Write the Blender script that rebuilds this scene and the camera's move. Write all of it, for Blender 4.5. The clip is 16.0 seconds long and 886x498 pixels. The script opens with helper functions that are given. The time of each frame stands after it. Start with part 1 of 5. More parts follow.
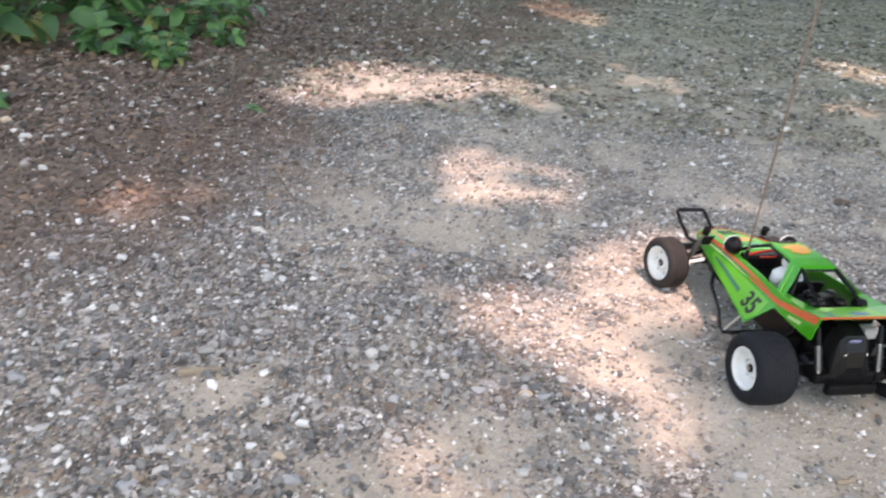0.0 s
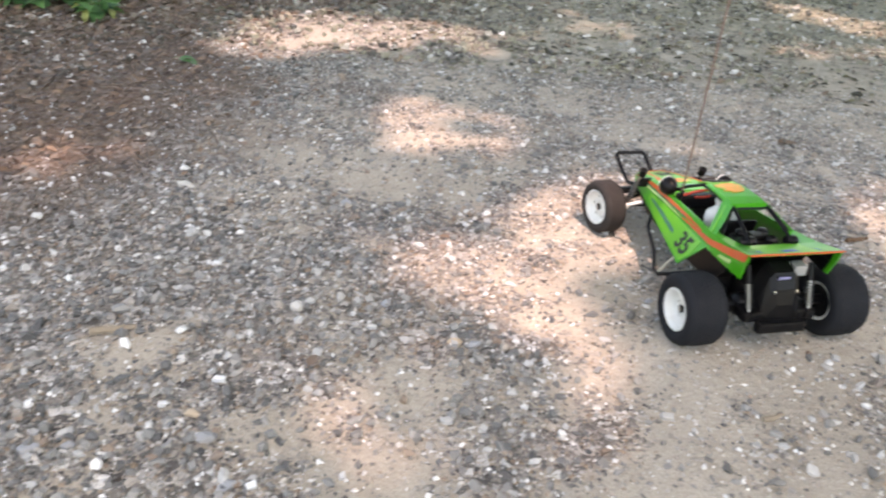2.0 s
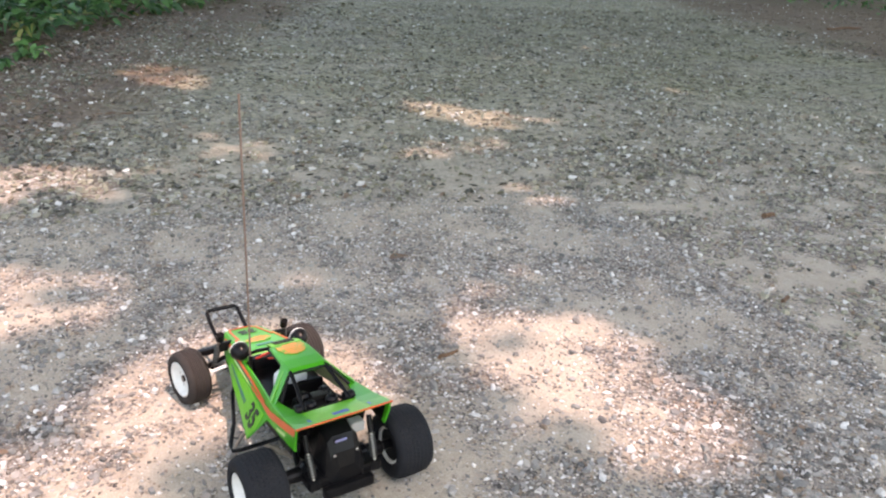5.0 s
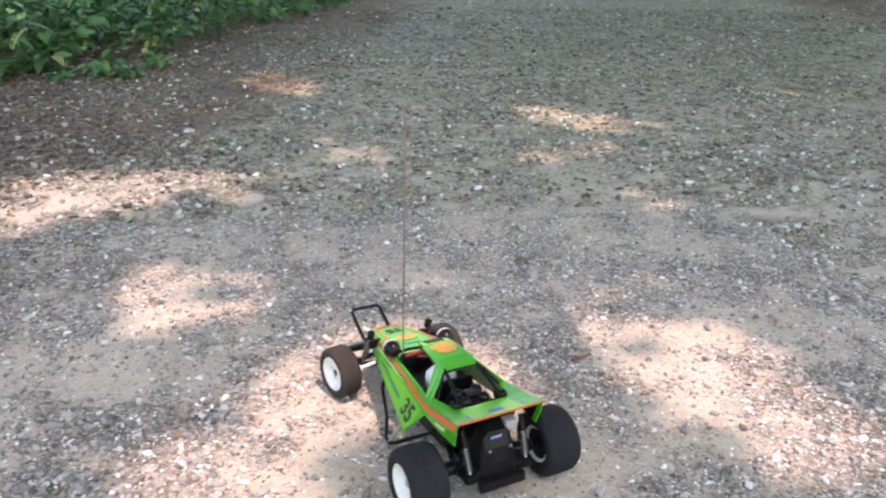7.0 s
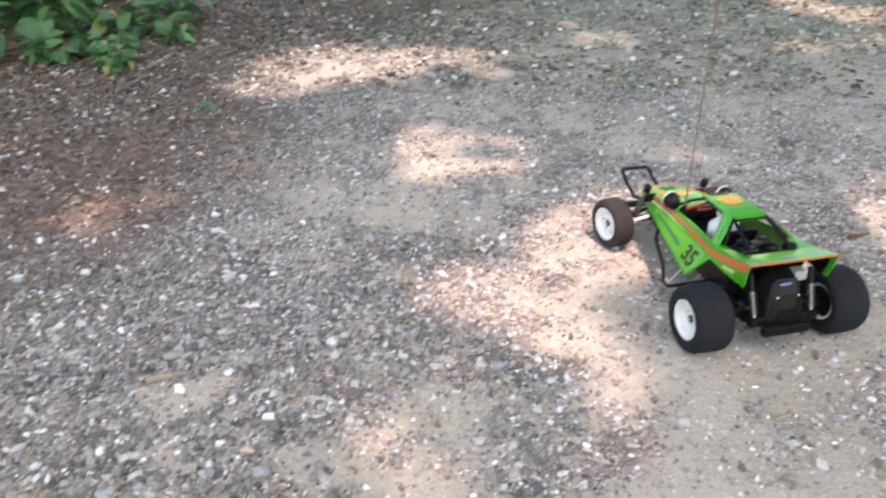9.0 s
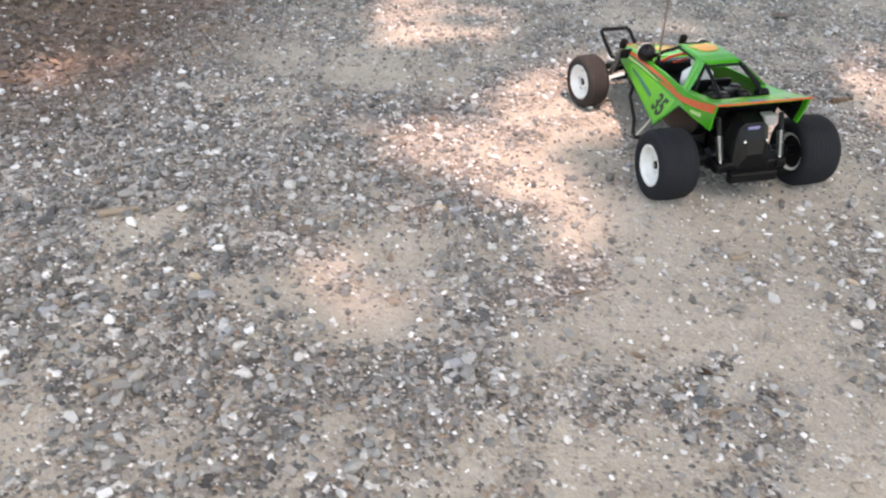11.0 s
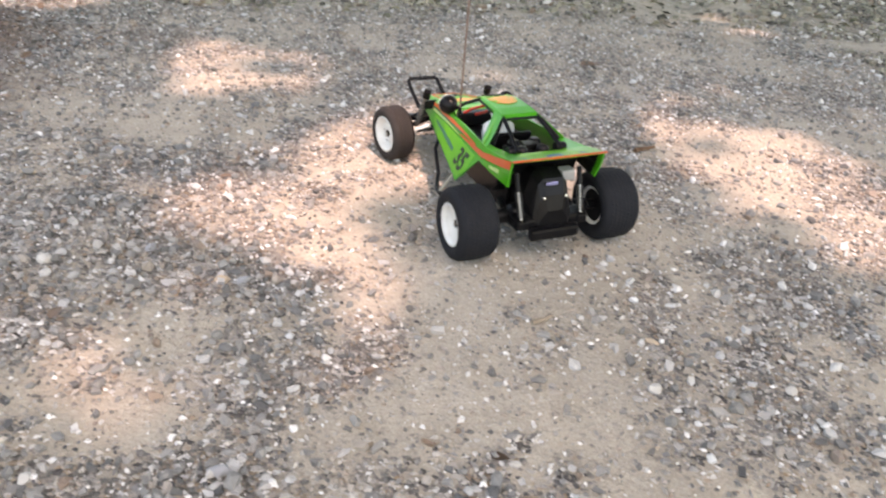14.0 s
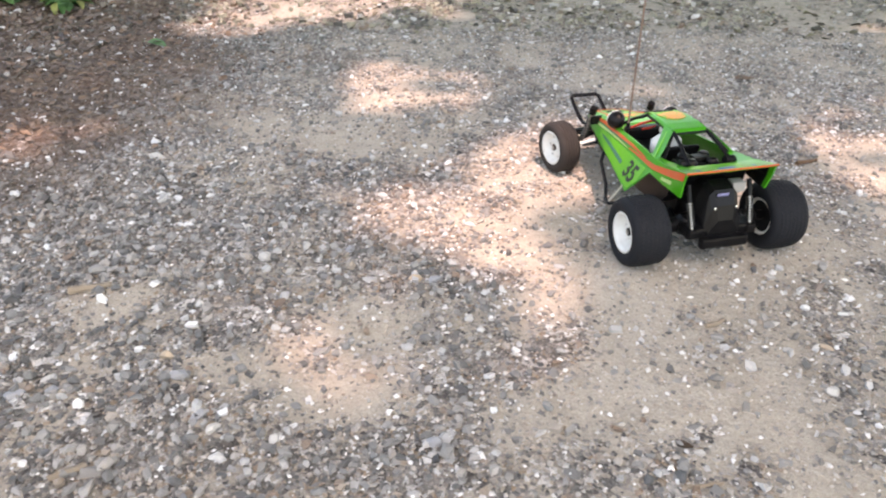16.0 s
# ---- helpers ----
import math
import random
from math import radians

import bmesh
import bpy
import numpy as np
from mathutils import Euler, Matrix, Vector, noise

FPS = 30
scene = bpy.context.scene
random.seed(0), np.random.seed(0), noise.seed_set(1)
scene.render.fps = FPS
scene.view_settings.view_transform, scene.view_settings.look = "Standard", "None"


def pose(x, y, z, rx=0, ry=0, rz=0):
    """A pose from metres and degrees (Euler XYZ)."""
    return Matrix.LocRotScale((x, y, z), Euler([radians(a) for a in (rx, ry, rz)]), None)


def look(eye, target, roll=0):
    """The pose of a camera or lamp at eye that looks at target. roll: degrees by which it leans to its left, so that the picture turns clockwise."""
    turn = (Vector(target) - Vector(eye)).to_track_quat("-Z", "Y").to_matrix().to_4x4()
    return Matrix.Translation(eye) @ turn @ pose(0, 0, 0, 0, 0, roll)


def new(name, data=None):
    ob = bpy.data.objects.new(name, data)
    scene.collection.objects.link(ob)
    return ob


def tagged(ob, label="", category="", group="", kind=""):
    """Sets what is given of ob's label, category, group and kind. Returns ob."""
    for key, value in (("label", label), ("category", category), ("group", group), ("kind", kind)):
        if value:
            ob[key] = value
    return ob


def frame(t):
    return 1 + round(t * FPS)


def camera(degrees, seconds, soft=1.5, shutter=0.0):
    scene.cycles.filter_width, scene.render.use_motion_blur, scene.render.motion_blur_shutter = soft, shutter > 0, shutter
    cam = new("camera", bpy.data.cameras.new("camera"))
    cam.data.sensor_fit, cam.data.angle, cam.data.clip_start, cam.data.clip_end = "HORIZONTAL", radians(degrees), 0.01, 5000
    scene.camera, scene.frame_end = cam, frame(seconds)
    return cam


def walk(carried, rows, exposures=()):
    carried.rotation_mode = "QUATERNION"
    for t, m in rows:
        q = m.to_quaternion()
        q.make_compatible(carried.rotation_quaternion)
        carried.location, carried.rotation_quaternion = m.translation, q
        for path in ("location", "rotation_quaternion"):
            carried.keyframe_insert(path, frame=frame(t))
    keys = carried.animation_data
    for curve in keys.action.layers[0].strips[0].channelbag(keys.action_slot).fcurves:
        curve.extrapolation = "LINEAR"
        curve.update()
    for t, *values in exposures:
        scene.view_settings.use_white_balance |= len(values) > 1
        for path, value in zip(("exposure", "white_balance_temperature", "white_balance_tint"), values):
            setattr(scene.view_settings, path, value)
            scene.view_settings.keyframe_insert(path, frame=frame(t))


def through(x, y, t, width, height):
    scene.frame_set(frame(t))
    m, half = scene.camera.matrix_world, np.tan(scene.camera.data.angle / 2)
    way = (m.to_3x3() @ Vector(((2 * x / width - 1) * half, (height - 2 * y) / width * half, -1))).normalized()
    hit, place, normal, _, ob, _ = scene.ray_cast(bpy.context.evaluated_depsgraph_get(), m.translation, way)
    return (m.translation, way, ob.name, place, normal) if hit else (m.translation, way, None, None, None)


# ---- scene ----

LENS = 59.6
cam = camera(LENS, 16.0, soft=2.1, shutter=0.4)
# seconds, place in metres, turn in degrees
PATH = [
    (0, 0.000, -0.000, 0.496, 63.99, -4.57, 5.78),
    (0.5, -0.013, -0.010, 0.480, 62.34, -4.72, 8.60),
    (1, -0.012, -0.009, 0.467, 61.46, -5.05, 8.94),
    (1.5, 0.008, 0.006, 0.465, 61.06, -4.85, 7.09),
    (2, 0.049, 0.023, 0.477, 61.06, -4.16, 3.10),
    (2.5, 0.105, 0.037, 0.504, 61.69, -4.20, -2.53),
    (3, 0.168, 0.056, 0.533, 63.43, -3.78, -8.82),
    (3.5, 0.224, 0.064, 0.560, 65.29, -3.19, -14.26),
    (4, 0.252, 0.064, 0.573, 66.81, -3.13, -17.89),
    (4.2, 0.260, 0.062, 0.575, 67.47, -3.18, -18.77),
    (6.3, 0.218, 0.069, 0.581, 68.56, -2.91, -15.85),
    (6.5, 0.205, 0.064, 0.586, 68.48, -2.32, -14.84),
    (7, 0.176, 0.056, 0.590, 68.18, -1.53, -12.24),
    (7.5, 0.144, 0.045, 0.584, 67.46, -1.29, -9.05),
    (8, 0.111, 0.026, 0.573, 66.02, -1.08, -5.45),
    (8.5, 0.075, 0.003, 0.555, 63.72, -0.28, -1.70),
    (9, 0.048, -0.018, 0.532, 61.55, 0.24, 2.34),
    (9.2, 0.039, -0.027, 0.524, 60.67, 0.29, 3.76),
    (11.3, 0.123, -0.047, 0.432, 55.22, -0.75, 2.84),
    (11.5, 0.138, -0.032, 0.424, 54.79, -1.25, 1.79),
    (12, 0.172, -0.014, 0.415, 54.18, -2.06, -2.65),
    (12.5, 0.193, 0.002, 0.409, 54.60, -3.50, -6.18),
    (13, 0.199, 0.017, 0.414, 55.81, -4.24, -7.98),
    (13.5, 0.190, 0.026, 0.424, 57.31, -4.52, -8.24),
    (14, 0.171, 0.028, 0.436, 58.98, -3.97, -6.94),
    (14.5, 0.146, 0.024, 0.450, 60.17, -2.72, -4.78),
    (15, 0.126, 0.013, 0.457, 59.65, -0.69, -2.55),
    (15.5, 0.112, -0.010, 0.460, 59.86, -0.04, -0.50),
    (16, 0.101, -0.034, 0.462, 59.63, -0.44, 1.11),
]
walk(cam, [(t, pose(x, y, z, rx, ry, rz)) for t, x, y, z, rx, ry, rz in PATH],
     exposures=[(0.0, 2.17, 8300, 10), (1.5, 2.22, 8600, 10), (2.5, 2.20, 8950, 10), (4.0, 2.21, 8800, 10), (7.0, 2.25, 8200, 10), (9.0, 2.30, 8200, 9), (11.5, 2.15, 8800, 10),
                (13.8, 2.17, 9250, 12), (16.0, 2.28, 8950, 12)])

# ---- light: sun through a leafy crown, sky from the open sides ----
SUN_TO = Vector((0.16, -0.27, 0.95)).normalized()
SUN_ELEVATION = math.asin(SUN_TO.z)
SUN_AZIMUTH = math.atan2(SUN_TO.x, SUN_TO.y)

world = bpy.data.worlds.new("world")
scene.world = world
world.use_nodes = True
wt = world.node_tree
sky = wt.nodes.new("ShaderNodeTexSky")
sky.sky_type, sky.sun_disc = "NISHITA", False
sky.sun_elevation, sky.sun_rotation = SUN_ELEVATION, SUN_AZIMUTH
sky.dust_density, sky.ozone_density = 2.0, 1.0
wt.links.new(sky.outputs[0], wt.nodes["Background"].inputs[0])
wt.nodes["Background"].inputs[1].default_value = 0.15

sun_data = bpy.data.lights.new("sun", "SUN")
sun_data.energy, sun_data.angle, sun_data.color = 1.38, radians(0.53), (1.0, 0.765, 0.82)
sun = new("sun", sun_data)
sun.matrix_world = look(SUN_TO * 40, (0, 0, 0))


# ---- materials ----
def shader(name):
    m = bpy.data.materials.new(name)
    m.use_nodes = True
    t = m.node_tree
    return m, t, t.nodes["Principled BSDF"]


def node(t, kind, **inputs):
    n = t.nodes.new(kind)
    for key, value in inputs.items():
        sock = n.inputs[int(key[1:])] if key[0] == "i" and key[1:].isdigit() else n.inputs[key.replace("_", " ")]
        if isinstance(value, bpy.types.NodeSocket):
            t.links.new(value, sock)
        else:
            sock.default_value = value
    return n


def ramp(t, fac, stops, constant=False):
    r = t.nodes.new("ShaderNodeValToRGB")
    t.links.new(fac, r.inputs[0])
    e = r.color_ramp.elements
    while len(e) < len(stops):
        e.new(0.5)
    for el, (p, c) in zip(e, stops):
        el.position, el.color = p, (*c, 1)
    if constant:
        r.color_ramp.interpolation = "CONSTANT"
    return r.outputs[0]


def mixed(t, fac, a, b, mode="MIX"):
    n = t.nodes.new("ShaderNodeMix")
    n.data_type, n.blend_type = "RGBA", mode
    for sock, v in ((n.inputs[0], fac), (n.inputs[6], a), (n.inputs[7], b)):
        if isinstance(v, bpy.types.NodeSocket):
            t.links.new(v, sock)
        else:
            sock.default_value = v if sock is n.inputs[0] else (*v, 1)
    return n.outputs[2]


def calc(t, op, a, b=0.0, clamp=False):
    n = t.nodes.new("ShaderNodeMath")
    n.operation, n.use_clamp = op, clamp
    for sock, v in zip(n.inputs, (a, b)):
        if isinstance(v, bpy.types.NodeSocket):
            t.links.new(v, sock)
        else:
            sock.default_value = v
    return n.outputs[0]


def noisy(t, scale, detail=4.0, where=None, rough=0.55):
    n = node(t, "ShaderNodeTexNoise", Scale=scale, Detail=detail, Roughness=rough)
    if where is not None:
        t.links.new(where, n.inputs["Vector"])
    return n.outputs[0]


def bump(t, bsdf, height, strength, distance):
    b = node(t, "ShaderNodeBump", Strength=strength, Distance=distance, Height=height)
    t.links.new(b.outputs[0], bsdf.inputs["Normal"])


def place(t):
    return t.nodes.new("ShaderNodeNewGeometry").outputs["Position"]


def plain(name, colour, rough=0.5, metal=0.0, dust=0.25, grain=300.0, relief=0.0006, coat=0.0):
    """A surface of one substance, with a little dust and fine unevenness."""
    m, t, b = shader(name)
    tc = t.nodes.new("ShaderNodeTexCoord").outputs["Object"]
    fine, broad = noisy(t, grain, 3, tc), noisy(t, 38.0, 4, tc)
    c = mixed(t, calc(t, "MULTIPLY", broad, 0.35), colour, tuple(v * 0.7 for v in colour))
    patch = calc(t, "MULTIPLY", calc(t, "SUBTRACT", noisy(t, 70.0, 6, tc, 0.7), 0.42, True), dust * 4, True)
    c = mixed(t, patch, c, (0.30, 0.25, 0.19))
    t.links.new(c, b.inputs["Base Color"])
    t.links.new(calc(t, "ADD", calc(t, "MULTIPLY", patch, 0.4), rough, True), b.inputs["Roughness"])
    b.inputs["Metallic"].default_value = metal
    b.inputs["Coat Weight"].default_value = coat
    bump(t, b, fine, 0.35, relief)
    return m


def sunlit_bay(t, xyz):
    """Ground kept free of mould and paler to brighten a sun patch: 0 to 1."""
    dx, dy = calc(t, "ADD", xyz.outputs[0], 0.26), calc(t, "SUBTRACT", xyz.outputs[1], 1.92)
    return calc(t, "SUBTRACT", 1.0, calc(t, "MULTIPLY", calc(t, "ADD", calc(t, "MULTIPLY", dx, dx), calc(t, "MULTIPLY", dy, dy)), 6.5), True)


def mould_and_shade(t, pos):
    """Where humus and leaf mould cover the track, beside the plants, and the far verge is dark: 0 to 1, with a broken
    border.
    """
    xyz = node(t, "ShaderNodeSeparateXYZ", Vector=pos)
    line = calc(t, "SUBTRACT", calc(t, "MULTIPLY", xyz.outputs[1], 0.30), 0.56)
    edge = calc(t, "SUBTRACT", line, xyz.outputs[0])
    edge = calc(t, "ADD", edge, calc(t, "MULTIPLY", calc(t, "SUBTRACT", noisy(t, 2.3, 6, pos, 0.65), 0.5), 1.5))
    edge = calc(t, "SUBTRACT", edge, sunlit_bay(t, xyz))
    # the track's other verge, farther off: brown soil, the trees' deeper shade painted in
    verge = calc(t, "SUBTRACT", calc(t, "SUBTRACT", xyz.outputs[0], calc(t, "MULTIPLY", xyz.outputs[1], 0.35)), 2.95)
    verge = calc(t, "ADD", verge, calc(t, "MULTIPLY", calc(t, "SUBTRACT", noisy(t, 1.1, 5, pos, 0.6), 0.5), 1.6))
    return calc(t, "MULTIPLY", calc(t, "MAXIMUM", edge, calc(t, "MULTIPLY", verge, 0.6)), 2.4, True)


def stone_material(name, stops, dust=0.6, mould=1.0, mossy=1.0):
    m, t, b = shader(name)
    rnd = t.nodes.new("ShaderNodeNewGeometry").outputs["Random Per Island"]
    pos = place(t)
    xyz = node(t, "ShaderNodeSeparateXYZ", Vector=pos)
    # wheels dust and bleach the stones on the track; those at its edge stay darker and cleaner
    driven = calc(t, "ADD", calc(t, "MULTIPLY", xyz.outputs[0], 1.1), 0.70, True)
    c = ramp(t, calc(t, "POWER", rnd, calc(t, "SUBTRACT", 1.5, calc(t, "MULTIPLY", driven, 0.5))), stops)
    grain = noisy(t, 420.0, 4, pos, 0.65)
    c = mixed(t, calc(t, "MULTIPLY", grain, 0.35), c, (0.12, 0.115, 0.11))
    dusty = calc(t, "MULTIPLY", calc(t, "SUBTRACT", noisy(t, 9.0, 5, pos), 0.38, True), 1.5, True)
    c = mixed(t, calc(t, "MULTIPLY", calc(t, "MULTIPLY", dusty, dust), calc(t, "ADD", calc(t, "MULTIPLY", driven, 0.7), 0.3)), c, (0.44, 0.392, 0.338))
    film = calc(t, "MULTIPLY", calc(t, "SUBTRACT", xyz.outputs[1], 1.05), 0.42 * mossy, True)
    c = mixed(t, calc(t, "MULTIPLY", film, calc(t, "ADD", noisy(t, 3.0, 4, pos), 0.05)), c, (0.21, 0.225, 0.16))
    # humus sticks to all but the freshest chips
    soiled = calc(t, "MULTIPLY", calc(t, "ADD", noisy(t, 33.0, 3, pos), 0.28, True), calc(t, "LESS_THAN", rnd, 0.94))
    c = mixed(t, calc(t, "MULTIPLY", calc(t, "MULTIPLY", mould_and_shade(t, pos), mould), soiled), c, (0.120, 0.080, 0.060))
    t.links.new(c, b.inputs["Base Color"])
    b.inputs["Roughness"].default_value = 0.62
    bump(t, b, grain, 0.5, 0.002)
    return m


GRAVEL = stone_material("gravel_stone", [
    (0.00, (0.045, 0.046, 0.049)), (0.13, (0.11, 0.113, 0.117)), (0.28, (0.19, 0.191, 0.188)), (0.46, (0.255, 0.253, 0.247)),
    (0.60, (0.34, 0.328, 0.318)), (0.65, (0.19, 0.12, 0.08)), (0.70, (0.34, 0.275, 0.215)), (0.80, (0.39, 0.385, 0.38)),
    (0.92, (0.52, 0.518, 0.515)), (0.972, (0.74, 0.74, 0.74)), (1.00, (0.90, 0.90, 0.90))], 0.62)
MOSSY = stone_material("mossy_gravel", [
    (0.00, (0.022, 0.022, 0.020)), (0.12, (0.06, 0.06, 0.052)), (0.24, (0.20, 0.195, 0.145)), (0.60, (0.37, 0.355, 0.262)), (0.74, (0.19, 0.12, 0.075)),
    (0.84, (0.36, 0.35, 0.29)), (0.94, (0.52, 0.51, 0.47)), (1.00, (0.86, 0.85, 0.82))], 0.35, 1.0, 0.2)
GRIT = stone_material("grit_grains", [
    (0.00, (0.045, 0.045, 0.047)), (0.18, (0.12, 0.118, 0.117)), (0.38, (0.27, 0.258, 0.245)), (0.56, (0.42, 0.39, 0.36)), (0.68, (0.25, 0.17, 0.115)),
    (0.74, (0.44, 0.38, 0.32)), (0.87, (0.54, 0.52, 0.50)), (0.94, (0.85, 0.85, 0.85)), (1.00, (0.95, 0.95, 0.95))], 0.8)


def ground_material():
    m, t, b = shader("dirt_and_grit")
    pos = place(t)
    xyz = node(t, "ShaderNodeSeparateXYZ", Vector=pos)
    y = xyz.outputs[1]
    sand = mixed(t, noisy(t, 6.0, 6, pos), (0.40, 0.360, 0.305), (0.565, 0.513, 0.442))
    sand = mixed(t, calc(t, "MULTIPLY", calc(t, "SUBTRACT", noisy(t, 330.0, 4, pos, 0.8), 0.35, True), 1.6, True), sand, (0.20, 0.17, 0.14))
    # clods and damp flecks in the trodden dirt
    sand = mixed(t, calc(t, "MULTIPLY", calc(t, "SUBTRACT", noisy(t, 26.0, 6, pos, 0.75), 0.48, True), 2.4, True), sand, (0.305, 0.265, 0.212))
    # grit: stones too small to be single pieces
    v = node(t, "ShaderNodeTexVoronoi", Vector=pos, Scale=230.0, Randomness=1.0)
    hue = node(t, "ShaderNodeSeparateColor", Color=v.outputs["Color"])
    grit = ramp(t, hue.outputs[0], [(0.0, (0.06, 0.06, 0.065)), (0.3, (0.17, 0.165, 0.165)), (0.6, (0.30, 0.28, 0.26)),
                                    (0.8, (0.33, 0.24, 0.16)), (0.93, (0.52, 0.50, 0.48)), (1.0, (0.8, 0.79, 0.77))])
    v2 = node(t, "ShaderNodeTexVoronoi", Vector=pos, Scale=85.0, Randomness=1.0)
    hue2 = node(t, "ShaderNodeSeparateColor", Color=v2.outputs["Color"])
    grit2 = ramp(t, hue2.outputs[0], [(0.0, (0.05, 0.05, 0.055)), (0.35, (0.18, 0.175, 0.17)), (0.65, (0.34, 0.32, 0.30)), (0.85, (0.50, 0.48, 0.46)), (1.0, (0.85, 0.84, 0.83))])
    grit = mixed(t, calc(t, "GREATER_THAN", hue2.outputs[1], 0.62), grit, grit2)
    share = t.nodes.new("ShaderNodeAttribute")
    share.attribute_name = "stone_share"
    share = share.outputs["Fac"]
    spread = calc(t, "ADD", calc(t, "MULTIPLY", share, 0.75), calc(t, "MULTIPLY", calc(t, "SUBTRACT", hue.outputs[1], 0.5), 0.55))
    far = calc(t, "MULTIPLY", calc(t, "SUBTRACT", y, 1.6), 0.04, True)
    cover = calc(t, "MULTIPLY", calc(t, "SUBTRACT", calc(t, "ADD", spread, far), 0.27), 6.0, True)
    c = mixed(t, cover, sand, grit)
    # darker soil between stones that lie close, with the gaps' shade in its colour
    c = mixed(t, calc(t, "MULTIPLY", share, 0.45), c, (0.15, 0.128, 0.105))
    # thin moss film on the less driven ground farther off
    moss = calc(t, "MULTIPLY", calc(t, "SUBTRACT", noisy(t, 1.3, 6, pos, 0.65), 0.18, True), calc(t, "MULTIPLY", calc(t, "SUBTRACT", y, 1.4), 0.6, True))
    # no moss or clods in the sun patch, so its colour reads brighter
    outside_sun = calc(t, "SUBTRACT", 1.0, sunlit_bay(t, xyz))
    moss = calc(t, "MULTIPLY", moss, outside_sun)
    blotch = calc(t, "MULTIPLY", calc(t, "SUBTRACT", noisy(t, 9.0, 5, pos, 0.7), 0.36), 3.2, True)
    film = mixed(t, blotch, (0.115, 0.125, 0.066), (0.40, 0.385, 0.258))
    c = mixed(t, calc(t, "MULTIPLY", calc(t, "MULTIPLY", moss, 2.2, True), 0.85), c, film)
    # clods, trodden leaves and pale grit, farther off
    away = calc(t, "MULTIPLY", calc(t, "MULTIPLY", calc(t, "SUBTRACT", y, 1.5), 0.6, True), outside_sun)
    clods = calc(t, "MULTIPLY", calc(t, "SUBTRACT", noisy(t, 34.0, 3, pos, 0.6), 0.52, True), 7.0, True)
    c = mixed(t, calc(t, "MULTIPLY", calc(t, "MULTIPLY", clods, away), 0.9), c, (0.035, 0.035, 0.027))
    flecks = calc(t, "MULTIPLY", calc(t, "SUBTRACT", noisy(t, 41.0, 2, pos, 0.5), 0.63, True), 12.0, True)
    c = mixed(t, calc(t, "MULTIPLY", calc(t, "MULTIPLY", flecks, away), 0.8), c, (0.50, 0.50, 0.45))
    # dark humus and leaf mould along the planted edge; far verge with painted shade
    mould = mould_and_shade(t, pos)
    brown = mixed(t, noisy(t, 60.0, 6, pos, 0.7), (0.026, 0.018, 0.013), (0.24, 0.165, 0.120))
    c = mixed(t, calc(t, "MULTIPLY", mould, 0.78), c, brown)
    t.links.new(c, b.inputs["Base Color"])
    b.inputs["Roughness"].default_value = 0.9
    b.inputs["Specular IOR Level"].default_value = 0.2
    h = calc(t, "ADD", calc(t, "MULTIPLY", calc(t, "SUBTRACT", 1.0, v.outputs["Distance"]), cover), calc(t, "MULTIPLY", noisy(t, 180.0, 5, pos, 0.7), 0.8))
    h = calc(t, "ADD", h, calc(t, "MULTIPLY", calc(t, "MULTIPLY", noisy(t, 36.0, 4, pos, 0.7), calc(t, "ADD", away, 0.45)), 4.0))
    bump(t, b, h, 0.8, 0.004)
    return m


def leaf_material(name, low, high, through=0.35):
    m, t, b = shader(name)
    rnd = t.nodes.new("ShaderNodeObjectInfo").outputs["Random"]
    isl = t.nodes.new("ShaderNodeNewGeometry").outputs["Random Per Island"]
    tc = t.nodes.new("ShaderNodeTexCoord").outputs["Object"]
    mixv = calc(t, "FRACT", calc(t, "ADD", rnd, isl))
    c = mixed(t, mixv, low, high)
    c = mixed(t, calc(t, "MULTIPLY", noisy(t, 45.0, 5, tc), 0.4), c, tuple(v * 0.45 for v in low))
    t.links.new(c, b.inputs["Base Color"])
    b.inputs["Roughness"].default_value = 0.48
    bump(t, b, noisy(t, 160.0, 3, tc), 0.4, 0.002)
    tr = node(t, "ShaderNodeBsdfTranslucent", Color=c)
    ms = node(t, "ShaderNodeMixShader", Fac=through)
    t.links.new(b.outputs[0], ms.inputs[1])
    t.links.new(tr.outputs[0], ms.inputs[2])
    t.links.new(ms.outputs[0], t.nodes["Material Output"].inputs[0])
    return m


def bark_material(name, low, high, scale=60.0):
    m, t, b = shader(name)
    tc = t.nodes.new("ShaderNodeTexCoord").outputs["Object"]
    n = noisy(t, scale, 6, tc, 0.7)
    c = mixed(t, n, low, high)
    t.links.new(c, b.inputs["Base Color"])
    b.inputs["Roughness"].default_value = 0.85
    bump(t, b, n, 0.7, 0.004)
    return m


def worn_decal(name, colour, under, x, rx, ry):
    """A transfer round a middle at x that has rubbed through to the plastic below."""
    m, t, b = shader(name)
    tc = t.nodes.new("ShaderNodeTexCoord").outputs["Object"]
    xyz = node(t, "ShaderNodeSeparateXYZ", Vector=tc)
    u = calc(t, "MULTIPLY", calc(t, "SUBTRACT", xyz.outputs[0], x), 1 / rx)
    v = calc(t, "MULTIPLY", xyz.outputs[1], 1 / ry)
    near = calc(t, "SUBTRACT", 1.0, calc(t, "ADD", calc(t, "MULTIPLY", u, u), calc(t, "MULTIPLY", v, v)))
    wear = calc(t, "MULTIPLY", calc(t, "ADD", calc(t, "MULTIPLY", near, 0.8), calc(t, "MULTIPLY", calc(t, "SUBTRACT", noisy(t, 150.0, 5, tc, 0.7), 0.56), 3.0)), 1.6, True)
    t.links.new(mixed(t, wear, under, colour), b.inputs["Base Color"])
    b.inputs["Roughness"].default_value = 0.4
    return m


